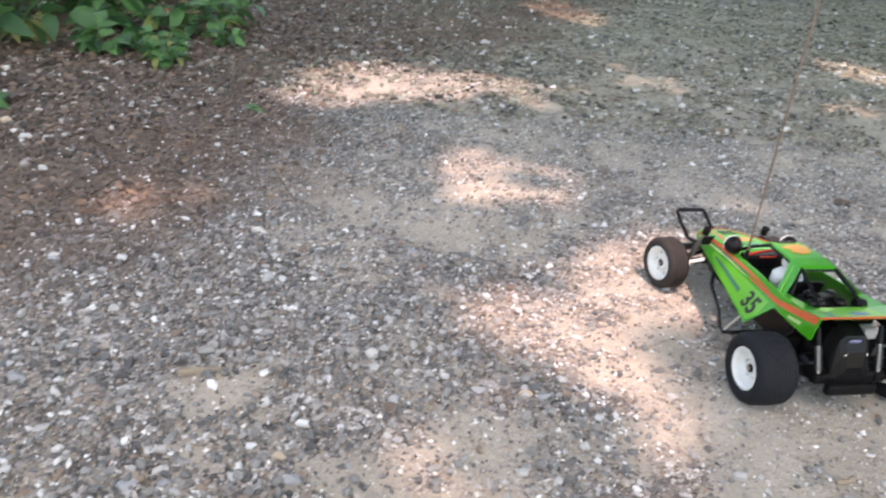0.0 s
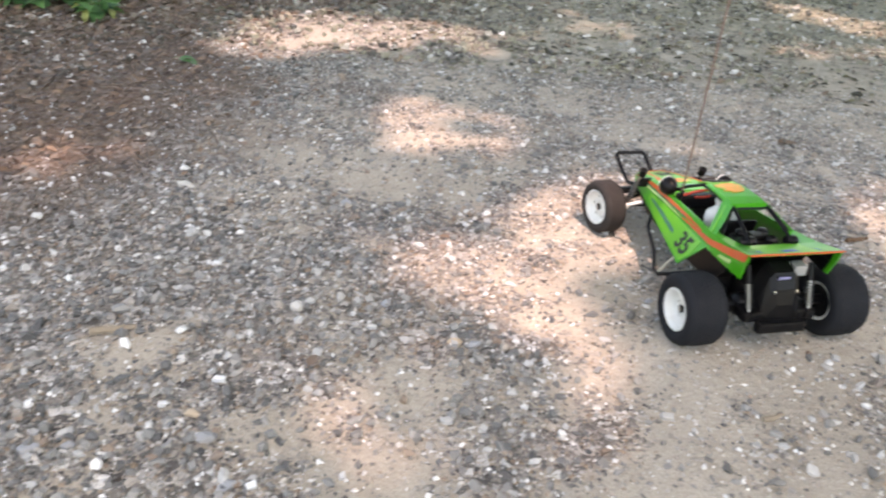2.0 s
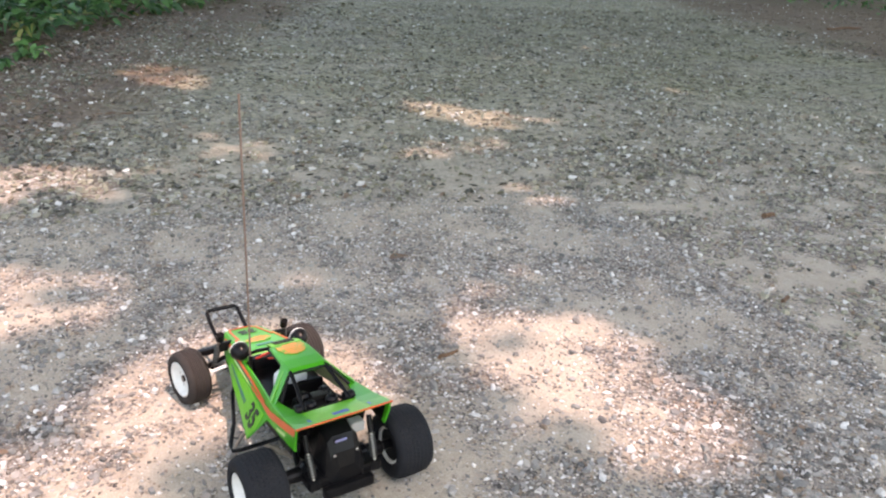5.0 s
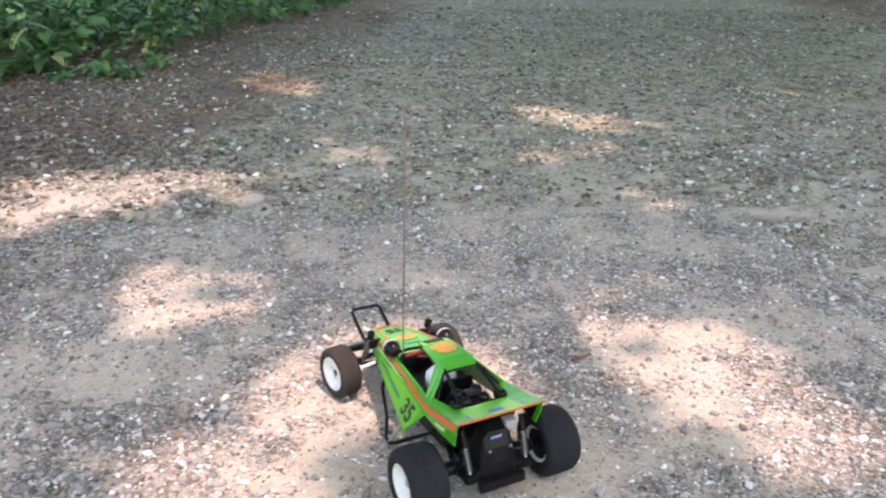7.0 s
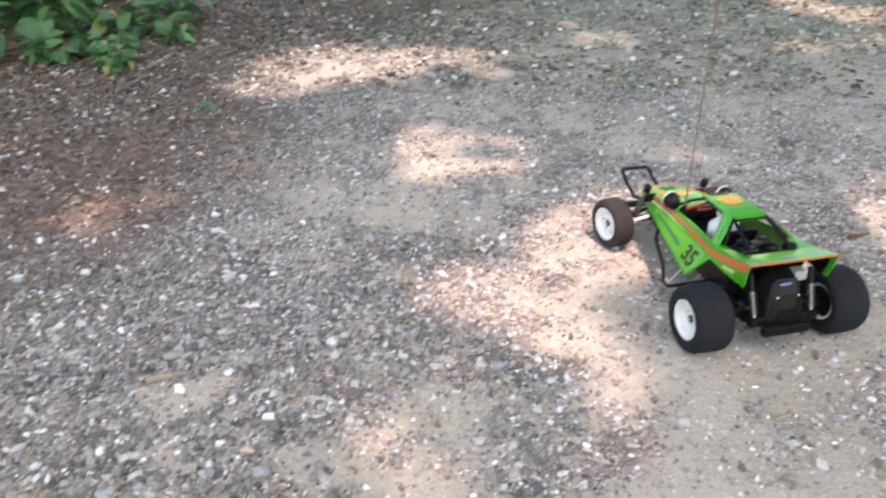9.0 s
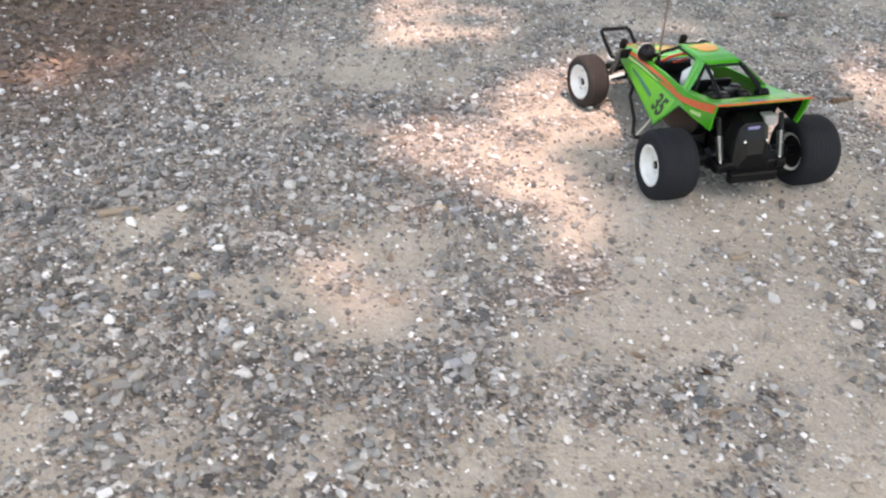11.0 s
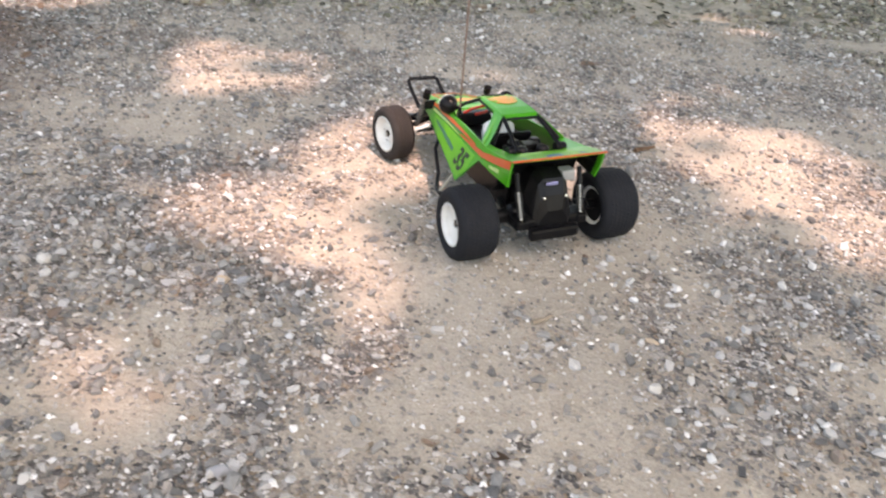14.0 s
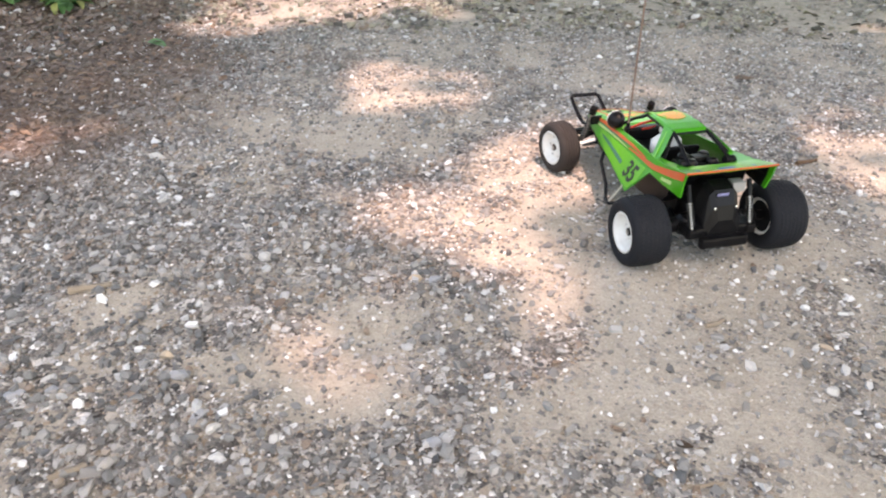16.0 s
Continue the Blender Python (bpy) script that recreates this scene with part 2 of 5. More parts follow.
GROUND = ground_material()
LEAF = leaf_material("herb_leaf", (0.028, 0.095, 0.036), (0.145, 0.335, 0.105))
LEAF_YELLOW = leaf_material("yellowed_leaf", (0.26, 0.31, 0.08), (0.40, 0.40, 0.16))
CROWN_LEAF = leaf_material("crown_leaf", (0.05, 0.09, 0.03), (0.09, 0.15, 0.04), 0.12)
STEM = plain("herb_stem", (0.12, 0.17, 0.06), 0.6, dust=0.1)
BARK = bark_material("bark", (0.07, 0.055, 0.04), (0.20, 0.16, 0.12), 8.0)
TWIG = bark_material("dry_twig", (0.16, 0.12, 0.085), (0.36, 0.30, 0.23))
DARKWOOD = bark_material("dark_bark_chip", (0.06, 0.035, 0.022), (0.20, 0.11, 0.06))
LITTER = leaf_material("dead_leaf", (0.045, 0.027, 0.018), (0.30, 0.20, 0.135), 0.1)
TRODDEN = leaf_material("trodden_leaf", (0.018, 0.018, 0.012), (0.25, 0.235, 0.145), 0.05)
CHIPS = stone_material("chips_and_grit", [(0.0, (0.035, 0.026, 0.020)), (0.45, (0.105, 0.064, 0.045)), (0.72, (0.22, 0.155, 0.12)), (0.86, (0.42, 0.38, 0.34)), (1.0, (0.85, 0.83, 0.80))], 0.0, 0.0)
GREEN = plain("green_plastic", (0.024, 0.285, 0.008), 0.34, dust=0.06, relief=0.0002, coat=0.08)
LIME = plain("lime_plastic", (0.095, 0.41, 0.018), 0.32, dust=0.06, relief=0.0002, coat=0.15)
ORANGE = plain("orange_decal", (0.56, 0.090, 0.022), 0.45, dust=0.16, relief=0.0001)
TEAL = plain("dark_green_decal", (0.02, 0.14, 0.10), 0.4, dust=0.1, relief=0.0001)
PALE = plain("pale_decal", (0.42, 0.60, 0.24), 0.4, dust=0.1, relief=0.0001)
BLUE = plain("blue_decal", (0.02, 0.06, 0.35), 0.4, dust=0.05, relief=0.0001)
INK = plain("black_ink", (0.012, 0.012, 0.012), 0.5, dust=0.03, relief=0.0001)
BLACK = plain("black_plastic", (0.005, 0.005, 0.006), 0.28, dust=0.012)
RUBBER = plain("dusty_rubber", (0.0125, 0.0138, 0.0175), 0.75, dust=0.012, grain=500.0, relief=0.0012)
TYRE_DUST = plain("sandy_rubber", (0.034, 0.0295, 0.0285), 0.85, dust=0.03, grain=500.0, relief=0.0012)
for m in (BLACK, RUBBER, TYRE_DUST):
    m.node_tree.nodes["Principled BSDF"].inputs["Specular IOR Level"].default_value = 0.16
WHITE = plain("white_nylon", (0.72, 0.72, 0.70), 0.42, dust=0.16)
STEEL = plain("steel", (0.40, 0.39, 0.37), 0.30, 1.0, dust=0.12)
CHROME = plain("chrome", (0.80, 0.80, 0.80), 0.12, 1.0, dust=0.06)
YELLOW = plain("yellow_cable_skin", (0.75, 0.50, 0.02), 0.4, dust=0.05)
REDCABLE = plain("red_cable_skin", (0.60, 0.03, 0.015), 0.4, dust=0.05)
VIOLET = plain("violet_plate", (0.30, 0.30, 0.52), 0.35, dust=0.05)
BLUEPART = plain("blue_connector", (0.02, 0.05, 0.40), 0.4, dust=0.05)
FADED = worn_decal("faded_orange_decal", (0.55, 0.19, 0.015), (0.024, 0.285, 0.008), -0.020, 0.030, 0.024)
EMBLEM = worn_decal("orange_sunburst", (0.60, 0.14, 0.012), (0.024, 0.285, 0.008), 0.088, 0.012, 0.022)
GREYWIRE = plain("dull_wire", (0.20, 0.145, 0.12), 0.40, 0.4, dust=0.1)
HOLE = plain("grey_cap_and_hole_shade", (0.30, 0.30, 0.29), 0.6, dust=0.1)
DARKSTEEL = plain("dark_steel", (0.10, 0.098, 0.095), 0.4, 1.0, dust=0.1)
PINK = plain("painted_figure", (0.74, 0.72, 0.70), 0.5, dust=0.05)


# ---- mesh helpers ----
def meshed(name, bm, material, smooth=False):
    me = bpy.data.meshes.new(name)
    bmesh.ops.recalc_face_normals(bm, faces=bm.faces)
    for f in bm.faces:
        f.smooth = smooth
    bm.to_mesh(me)
    bm.free()
    me.materials.append(material)
    return me


def part(name, bm, material, parent, label="", smooth=False, at=None):
    me = bm if isinstance(bm, bpy.types.Mesh) else meshed(name, bm, material, smooth)
    ob = new(name, me)
    ob.parent = parent
    if at is not None:
        ob.matrix_basis = at
    return tagged(ob, label)


def solid(name, bm, material, label, category, smooth=False, **tags):
    return tagged(new(name, meshed(name, bm, material, smooth)), label, category, **tags)


def hull_box(bm, cx, cy, cz, sx, sy, sz, m=None, taper=1.0, bevel=0.0):
    """A box with slightly broken edges; taper narrows its top."""
    vs = []
    for z in (-0.5, 0.5):
        k = taper if z > 0 else 1.0
        for x, y in ((-0.5, -0.5), (0.5, -0.5), (0.5, 0.5), (-0.5, 0.5)):
            vs.append(bm.verts.new((x * sx * k, y * sy * k, z * sz)))
    fs = [bm.faces.new([vs[i] for i in q]) for q in ((3, 2, 1, 0), (4, 5, 6, 7), (0, 1, 5, 4), (1, 2, 6, 5), (2, 3, 7, 6), (3, 0, 4, 7))]
    geom = vs
    if bevel:
        r = bmesh.ops.bevel(bm, geom=list({e for f in fs for e in f.edges}), offset=bevel, segments=2, affect="EDGES", profile=0.6)
        geom = list({v for f in r["faces"] for v in f.verts} | {v for v in vs if v.is_valid})
    mm = Matrix.Translation((cx, cy, cz)) @ (m or Matrix())
    for v in geom:
        v.co = mm @ v.co
    return bm


def tube(bm, pts, r, n=8, r_end=None):
    """A round bar along a line of points, closed at both ends."""
    pts = [Vector(p) for p in pts]
    rings = []
    up = Vector((0.123, 0.31, 0.94))
    for i, p in enumerate(pts):
        d = (pts[min(i + 1, len(pts) - 1)] - pts[max(i - 1, 0)]).normalized()
        a = d.cross(up).normalized()
        b = d.cross(a)
        k = r if r_end is None else r + (r_end - r) * i / (len(pts) - 1)
        rings.append([bm.verts.new(p + a * k * math.cos(2 * math.pi * j / n) + b * k * math.sin(2 * math.pi * j / n)) for j in range(n)])
    for q, w in zip(rings, rings[1:]):
        for j in range(n):
            bm.faces.new((q[j], q[(j + 1) % n], w[(j + 1) % n], w[j]))
    bm.faces.new(rings[0][::-1])
    bm.faces.new(rings[-1])
    return bm


def spin(bm, profile, n=32):
    """Turns a profile of (radius, along y) round the y axis; the profile is closed on itself where it does not reach the axis."""
    rings = []
    for r, y in profile:
        if r < 1e-6:
            rings.append([bm.verts.new((0, y, 0))])
        else:
            rings.append([bm.verts.new((r * math.cos(2 * math.pi * j / n), y, r * math.sin(2 * math.pi * j / n))) for j in range(n)])
    pairs = list(zip(rings, rings[1:]))
    if profile[0][0] > 1e-6 and profile[-1][0] > 1e-6:
        pairs.append((rings[-1], rings[0]))
    for q, w in pairs:
        for j in range(n):
            k = (j + 1) % n
            if len(q) == 1:
                bm.faces.new((q[0], w[k], w[j]))
            elif len(w) == 1:
                bm.faces.new((q[j], q[k], w[0]))
            else:
                bm.faces.new((q[j], q[k], w[k], w[j]))
    return bm


def loft(bm, rings):
    """A skin over rings of equally many points, capped at both ends."""
    vs = [[bm.verts.new(p) for p in ring] for ring in rings]
    n = len(vs[0])
    for q, w in zip(vs, vs[1:]):
        for j in range(n):
            bm.faces.new((q[j], q[(j + 1) % n], w[(j + 1) % n], w[j]))
    bm.faces.new(vs[0][::-1])
    bm.faces.new(vs[-1])
    return bm


def sheet(bm, outline, inward):
    """A panel of some thickness: an outline of points, and the same outline moved by inward."""
    inward = Vector(inward)
    a = [bm.verts.new(p) for p in outline]
    b = [bm.verts.new(Vector(p) + inward) for p in outline]
    n = len(a)
    fa, fb = bm.faces.new(a), bm.faces.new(b[::-1])
    for j in range(n):
        bm.faces.new((a[j], b[j], b[(j + 1) % n], a[(j + 1) % n]))
    bmesh.ops.triangulate(bm, faces=[fa, fb])
    return bm


# ---- the ground ----
def lattice(seed, size=64):
    return np.random.default_rng(seed).random((size, size))


LATTICES = [lattice(s) for s in range(40, 48)]


def wobble(x, y, scale, which=0):
    """Smooth value noise between 0 and 1, in metres."""
    g = LATTICES[which]
    u, v = np.asarray(x) * scale + 31.7, np.asarray(y) * scale + 17.3
    i, j = np.floor(u).astype(int), np.floor(v).astype(int)
    f, h = u - i, v - j
    f, h = f * f * (3 - 2 * f), h * h * (3 - 2 * h)
    n = g.shape[0]
    a, b = g[i % n, j % n], g[(i + 1) % n, j % n]
    c, d = g[i % n, (j + 1) % n], g[(i + 1) % n, (j + 1) % n]
    return (a * (1 - f) + b * f) * (1 - h) + (c * (1 - f) + d * f) * h


CAR_AT = (0.359, 0.884)
CAR_HEADING = 105.3


def height(x, y):
    x, y = np.asarray(x, float), np.asarray(y, float)
    h = 0.016 * (wobble(x, y, 2.2, 0) - 0.5) + 0.010 * (wobble(x, y, 7.0, 1) - 0.5) + 0.005 * (wobble(x, y, 21.0, 2) - 0.5)
    near = np.hypot(x - CAR_AT[0], y - CAR_AT[1])
    calm = np.clip((near - 0.14) / 0.35, 0.0, 1.0)
    far = np.clip(1.4 - np.hypot(x, y - 2) / 40, 0.0, 1.0)
    return h * (0.12 + 0.88 * calm) * far


def ground_sheet():
    fx = np.concatenate([-150 * 0.72 ** np.arange(0, 13), np.arange(-1.9, 2.6, 0.028), 2.6 + 0.05 * 1.35 ** np.arange(0, 26)])
    fy = np.concatenate([0.2 - 0.06 * 1.4 ** np.arange(23, -1, -1), np.arange(0.2, 4.2, 0.028), 4.2 + 0.05 * 1.35 ** np.arange(0, 27)])
    fx, fy = np.unique(np.round(fx, 4)), np.unique(np.round(fy, 4))
    gx, gy = np.meshgrid(fx, fy)
    v = np.stack([gx.ravel(), gy.ravel(), height(gx, gy).ravel()], 1)
    nx, ny = len(fx), len(fy)
    i = (np.arange(ny - 1)[:, None] * nx + np.arange(nx - 1)[None, :]).ravel()
    f = np.stack([i, i + 1, i + nx + 1, i + nx], 1)
    return arrays("ground", v, f, GROUND, True)


def arrays(name, v, f, material, smooth=False):
    """A mesh straight from arrays of places and faces with equally many corners."""
    me = bpy.data.meshes.new(name)
    me.vertices.add(len(v))
    me.vertices.foreach_set("co", np.ascontiguousarray(v, np.float32).ravel())
    k = f.shape[1]
    me.loops.add(f.size)
    me.loops.foreach_set("vertex_index", np.ascontiguousarray(f, np.int32).ravel())
    me.polygons.add(len(f))
    me.polygons.foreach_set("loop_start", np.arange(0, f.size, k, dtype=np.int32))
    me.polygons.foreach_set("use_smooth", np.full(len(f), smooth))
    me.update(calc_edges=True)
    me.validate()
    me.materials.append(material)
    return me



# sunny patches on the ground, where the crown thins out: x, y, half length, half width, turn, share of the sun let through
GAPS = [
    (0.33, 1.065, 0.150, 0.095, -8, 1.0), (0.185, 0.97, 0.090, 0.055, 100, 0.9), (0.445, 0.955, 0.085, 0.060, 100, 0.85), (0.21, 0.925, 0.100, 0.040, -17, 0.6),
    (0.075, 0.815, 0.155, 0.090, -40, 0.74), (0.00, 0.885, 0.080, 0.050, -10, 0.70), (0.030, 0.615, 0.145, 0.110, 10, 0.24), (0.110, 0.655, 0.090, 0.060, 0, 0.24),
    (-0.02, 1.345, 0.150, 0.085, 105, 0.9), (0.10, 1.31, 0.110, 0.050, 100, 0.5), (-0.31, 1.95, 0.215, 0.190, 40, 1.0), (-0.42, 1.735, 0.105, 0.075, 20, 0.9),
    (-0.06, 2.02, 0.120, 0.110, 0, 0.5), (0.14, 1.97, 0.105, 0.110, 0, 0.35),
    (0.80, 0.885, 0.200, 0.125, -72, 0.88), (0.73, 1.00, 0.100, 0.070, 90, 0.8), (0.72, 1.12, 0.125, 0.070, 80, 0.6), (0.88, 1.02, 0.090, 0.060, -40, 0.8), (-0.53, 1.08, 0.095, 0.055, 80, 0.8),
    (0.21, 3.48, 0.26, 0.15, 112, 0.9), (1.22, 2.67, 0.25, 0.10, -66, 1.0), (1.42, 2.60, 0.14, 0.06, -50, 0.5), (1.05, 2.18, 0.18, 0.08, 7, 0.5),
    (1.11, 1.76, 0.11, 0.07, 0, 0.3), (0.38, 2.28, 0.17, 0.09, 110, 0.28), (-1.15, 2.55, 0.12, 0.06, 30, 0.8), (-1.00, 3.95, 0.14, 0.07, 20, 0.8),
    (-0.72, 4.30, 0.10, 0.05, 0, 0.8), (-1.42, 2.20, 0.09, 0.05, 70, 0.8),
]


def in_gap(x, y, grow=0.0):
    """How much sun a spot of the ground gets: 0 in shade, up to 1."""
    lit = np.zeros(np.shape(x))
    for cx, cy, a, b, turn, share in GAPS:
        c, s = math.cos(radians(turn)), math.sin(radians(turn))
        u, v = (x - cx) * c + (y - cy) * s, -(x - cx) * s + (y - cy) * c
        ragged = 0.70 + 0.4 * wobble(x, y, 11.0, 3) + 0.3 * wobble(x, y, 27.0, 6)
        lit = np.maximum(lit, share * ((u / (a + grow)) ** 2 + (v / (b + grow)) ** 2 < ragged))
    return lit


# ---- gravel ----
ICO_V, ICO_F = None, None


def icosahedron():
    p = (1 + 5 ** 0.5) / 2
    v = np.array([(-1, p, 0), (1, p, 0), (-1, -p, 0), (1, -p, 0), (0, -1, p), (0, 1, p), (0, -1, -p), (0, 1, -p),
                  (p, 0, -1), (p, 0, 1), (-p, 0, -1), (-p, 0, 1)], float)
    c = np.array([(i, j, k) for i in range(12) for j in range(i + 1, 12) for k in range(j + 1, 12)
                  if all(abs(np.linalg.norm(v[a] - v[b]) - 2) < 0.01 for a, b in ((i, j), (j, k), (i, k)))])
    for q in c:
        if np.dot(np.cross(v[q[1]] - v[q[0]], v[q[2]] - v[q[0]]), v[q].sum(0)) < 0:
            q[1], q[2] = q[2], q[1]
    return v / np.linalg.norm(v[0]), c


def octahedron():
    v = np.array([(1, 0, 0), (-1, 0, 0), (0, 1, 0), (0, -1, 0), (0, 0, 1), (0, 0, -1)], float)
    f = np.array([(0, 2, 4), (2, 1, 4), (1, 3, 4), (3, 0, 4), (2, 0, 5), (1, 2, 5), (3, 1, 5), (0, 3, 5)])
    return v, f


def broken_block():
    v = np.array([(x, y, z) for z in (-1, 1) for x, y in ((-1, -1), (1, -1), (1, 1), (-1, 1))], float) * 0.68
    q = ((3, 2, 1, 0), (4, 5, 6, 7), (0, 1, 5, 4), (1, 2, 6, 5), (2, 3, 7, 6), (3, 0, 4, 7))
    return v, np.array([t for a, b, c, d in q for t in ((a, b, c), (a, c, d))])


def many_stones(x, y, size, base, sink=0.28, seed=1):
    """Broken stones, each a base solid with its corners pushed about, stretched, turned and half bedded in the dirt."""
    g = np.random.default_rng(seed)
    bv, bf = base
    n, k = len(x), len(bv)
    v = np.repeat(bv[None], n, 0) * (1 + 0.75 * (g.random((n, k, 1)) - 0.5))
    v += 0.34 * (g.random((n, k, 3)) - 0.5)
    v *= (size / 2)[:, None, None] * np.stack([0.8 + 0.7 * g.random(n), 0.65 + 0.45 * g.random(n), 0.45 + 0.5 * g.random(n)], 1)[:, None, :]
    a, tip, side = g.random(n) * 6.283, 0.5 * (g.random(n) - 0.5), 0.5 * (g.random(n) - 0.5)
    for i, j, ang in ((1, 2, tip), (0, 2, side), (0, 1, a)):
        c, s = np.cos(ang)[:, None], np.sin(ang)[:, None]
        p, q = v[:, :, i].copy(), v[:, :, j].copy()
        v[:, :, i], v[:, :, j] = p * c - q * s, p * s + q * c
    low = v[:, :, 2].min(1)
    v[:, :, 0] += x[:, None]
    v[:, :, 1] += y[:, None]
    v[:, :, 2] += (height(x, y) - low - sink * size * (0.5 + g.random(n)))[:, None]
    f = (bf[None] + (np.arange(n) * k)[:, None, None]).reshape(-1, 3)
    return v.reshape(-1, 3), f


# bare, wheel-worn ground; the last thins stones to brighten a sun patch: x, y, half length, half width, turn
BARE = [(0.003, 0.467, 0.050, 0.045, 0), (0.016, 0.366, 0.034, 0.030, 0), (0.164, 0.351, 0.072, 0.042, 0), (0.166, 0.473, 0.070, 0.042, 0), (0.088, 0.812, 0.105, 0.070, -30),
        (0.234, 0.890, 0.090, 0.085, 0), (-0.045, 1.110, 0.120, 0.090, 20), (0.245, 0.505, 0.046, 0.062, 0), (0.375, 0.468, 0.065, 0.076, 0), (-0.221, 0.645, 0.036, 0.042, 0),
        (-0.102, 0.527, 0.045, 0.040, 0), (0.015, 0.612, 0.066, 0.045, 0), (0.256, 0.624, 0.044, 0.046, 0), (0.510, 0.800, 0.068, 0.080, 0), (0.306, 0.665, 0.036, 0.110, 0),
        (0.36, 1.37, 0.13, 0.060, 0), (0.34, 1.02, 0.13, 0.060, 0), (0.96, 1.07, 0.14, 0.070, -40), (1.01, 1.45, 0.18, 0.080, -30), (0.68, 1.61, 0.20, 0.100, 0),
        (-0.17, 1.37, 0.12, 0.060, 0), (0.76, 0.98, 0.110, 0.055, -20), (-0.25, 0.615, 0.080, 0.036, 0), (-0.145, 0.54, 0.070, 0.036, 10),
        (0.295, 0.710, 0.032, 0.055, 0), (0.285, 0.570, 0.036, 0.080, 0), (0.20, 0.735, 0.060, 0.032, 0), (-0.30, 1.93, 0.13, 0.11, 30)]
# banks of loose stones pushed together: x, y, half sizes
BANKS = [(-0.34, 0.48, 0.14, 0.10), (-0.041, 0.544, 0.055, 0.030), (0.054, 0.428, 0.045, 0.042), (0.122, 0.402, 0.034, 0.038), (0.174, 0.552, 0.080, 0.048), (0.370, 0.638, 0.050, 0.062),
         (0.220, 0.409, 0.120, 0.024), (-0.332, 0.743, 0.120, 0.065), (-0.020, 0.753, 0.045, 0.042), (0.625, 0.596, 0.095, 0.105), (0.220, 0.581, 0.050, 0.042), (-0.30, 0.72, 0.22, 0.17),
         (0.57, 1.00, 0.09, 0.10), (0.22, 1.41, 0.12, 0.08), (0.99, 1.29, 0.16, 0.05), (0.37, 1.28, 0.10, 0.05), (0.62, 0.92, 0.05, 0.08), (0.23, 1.30, 0.09, 0.06), (0.61, 0.80, 0.06, 0.12),
         (0.72, 0.70, 0.13, 0.07), (0.92, 0.90, 0.07, 0.12), (0.95, 0.68, 0.12, 0.10)]


def stone_cover(x, y):
    d = 0.285 + 0.7 * (wobble(x, y, 3.4, 4) - 0.45) + 0.8 * (wobble(x, y, 11.0, 5) - 0.5) + 1.1 * (wobble(x, y, 30.0, 3) - 0.5)
    d += np.clip(0.25 - x, 0, 0.8) * 0.45 + np.interp(y, [1.15, 1.7, 2.3, 3.5], [0.0, 0.22, 0.08, -0.10])
    for cx, cy, a, b in BANKS:
        d += 0.35 * np.exp(-(((x - cx) / a) ** 2 + ((y - cy) / b) ** 2))
    for cx, cy, a, b, turn in BARE:
        c, s = math.cos(radians(turn)), math.sin(radians(turn))
        u, v = (x - cx) * c + (y - cy) * s, -(x - cx) * s + (y - cy) * c
        d -= 0.40 * np.exp(-((u / a) ** 2 + (v / b) ** 2) ** 2)
    return np.clip(d, 0.06, 0.95)


sheet_mesh = ground_sheet()
co = np.empty(len(sheet_mesh.vertices) * 3, np.float32)
sheet_mesh.vertices.foreach_get("co", co)
co = co.reshape(-1, 3)
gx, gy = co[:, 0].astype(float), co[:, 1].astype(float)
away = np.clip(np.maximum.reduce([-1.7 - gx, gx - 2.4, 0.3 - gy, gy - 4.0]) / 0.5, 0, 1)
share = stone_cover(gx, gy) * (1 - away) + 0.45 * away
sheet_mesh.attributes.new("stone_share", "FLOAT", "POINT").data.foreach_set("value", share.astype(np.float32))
tagged(new("ground", sheet_mesh), "pale sandy dirt track with grit and brown leaf mould", "ground", kind="structure")


def scatter(x0, x1, y0, y1, per_m2, low, high, seed, power=2.4, even=0.0):
    g = np.random.default_rng(seed)
    n = int((x1 - x0) * (y1 - y0) * per_m2)
    x, y = x0 + (x1 - x0) * g.random(n), y0 + (y1 - y0) * g.random(n)
    keep = g.random(n) < even + (1 - even) * stone_cover(x, y)
    x, y = x[keep], y[keep]
    return x, y, low + (high - low) * g.random(len(x)) ** power


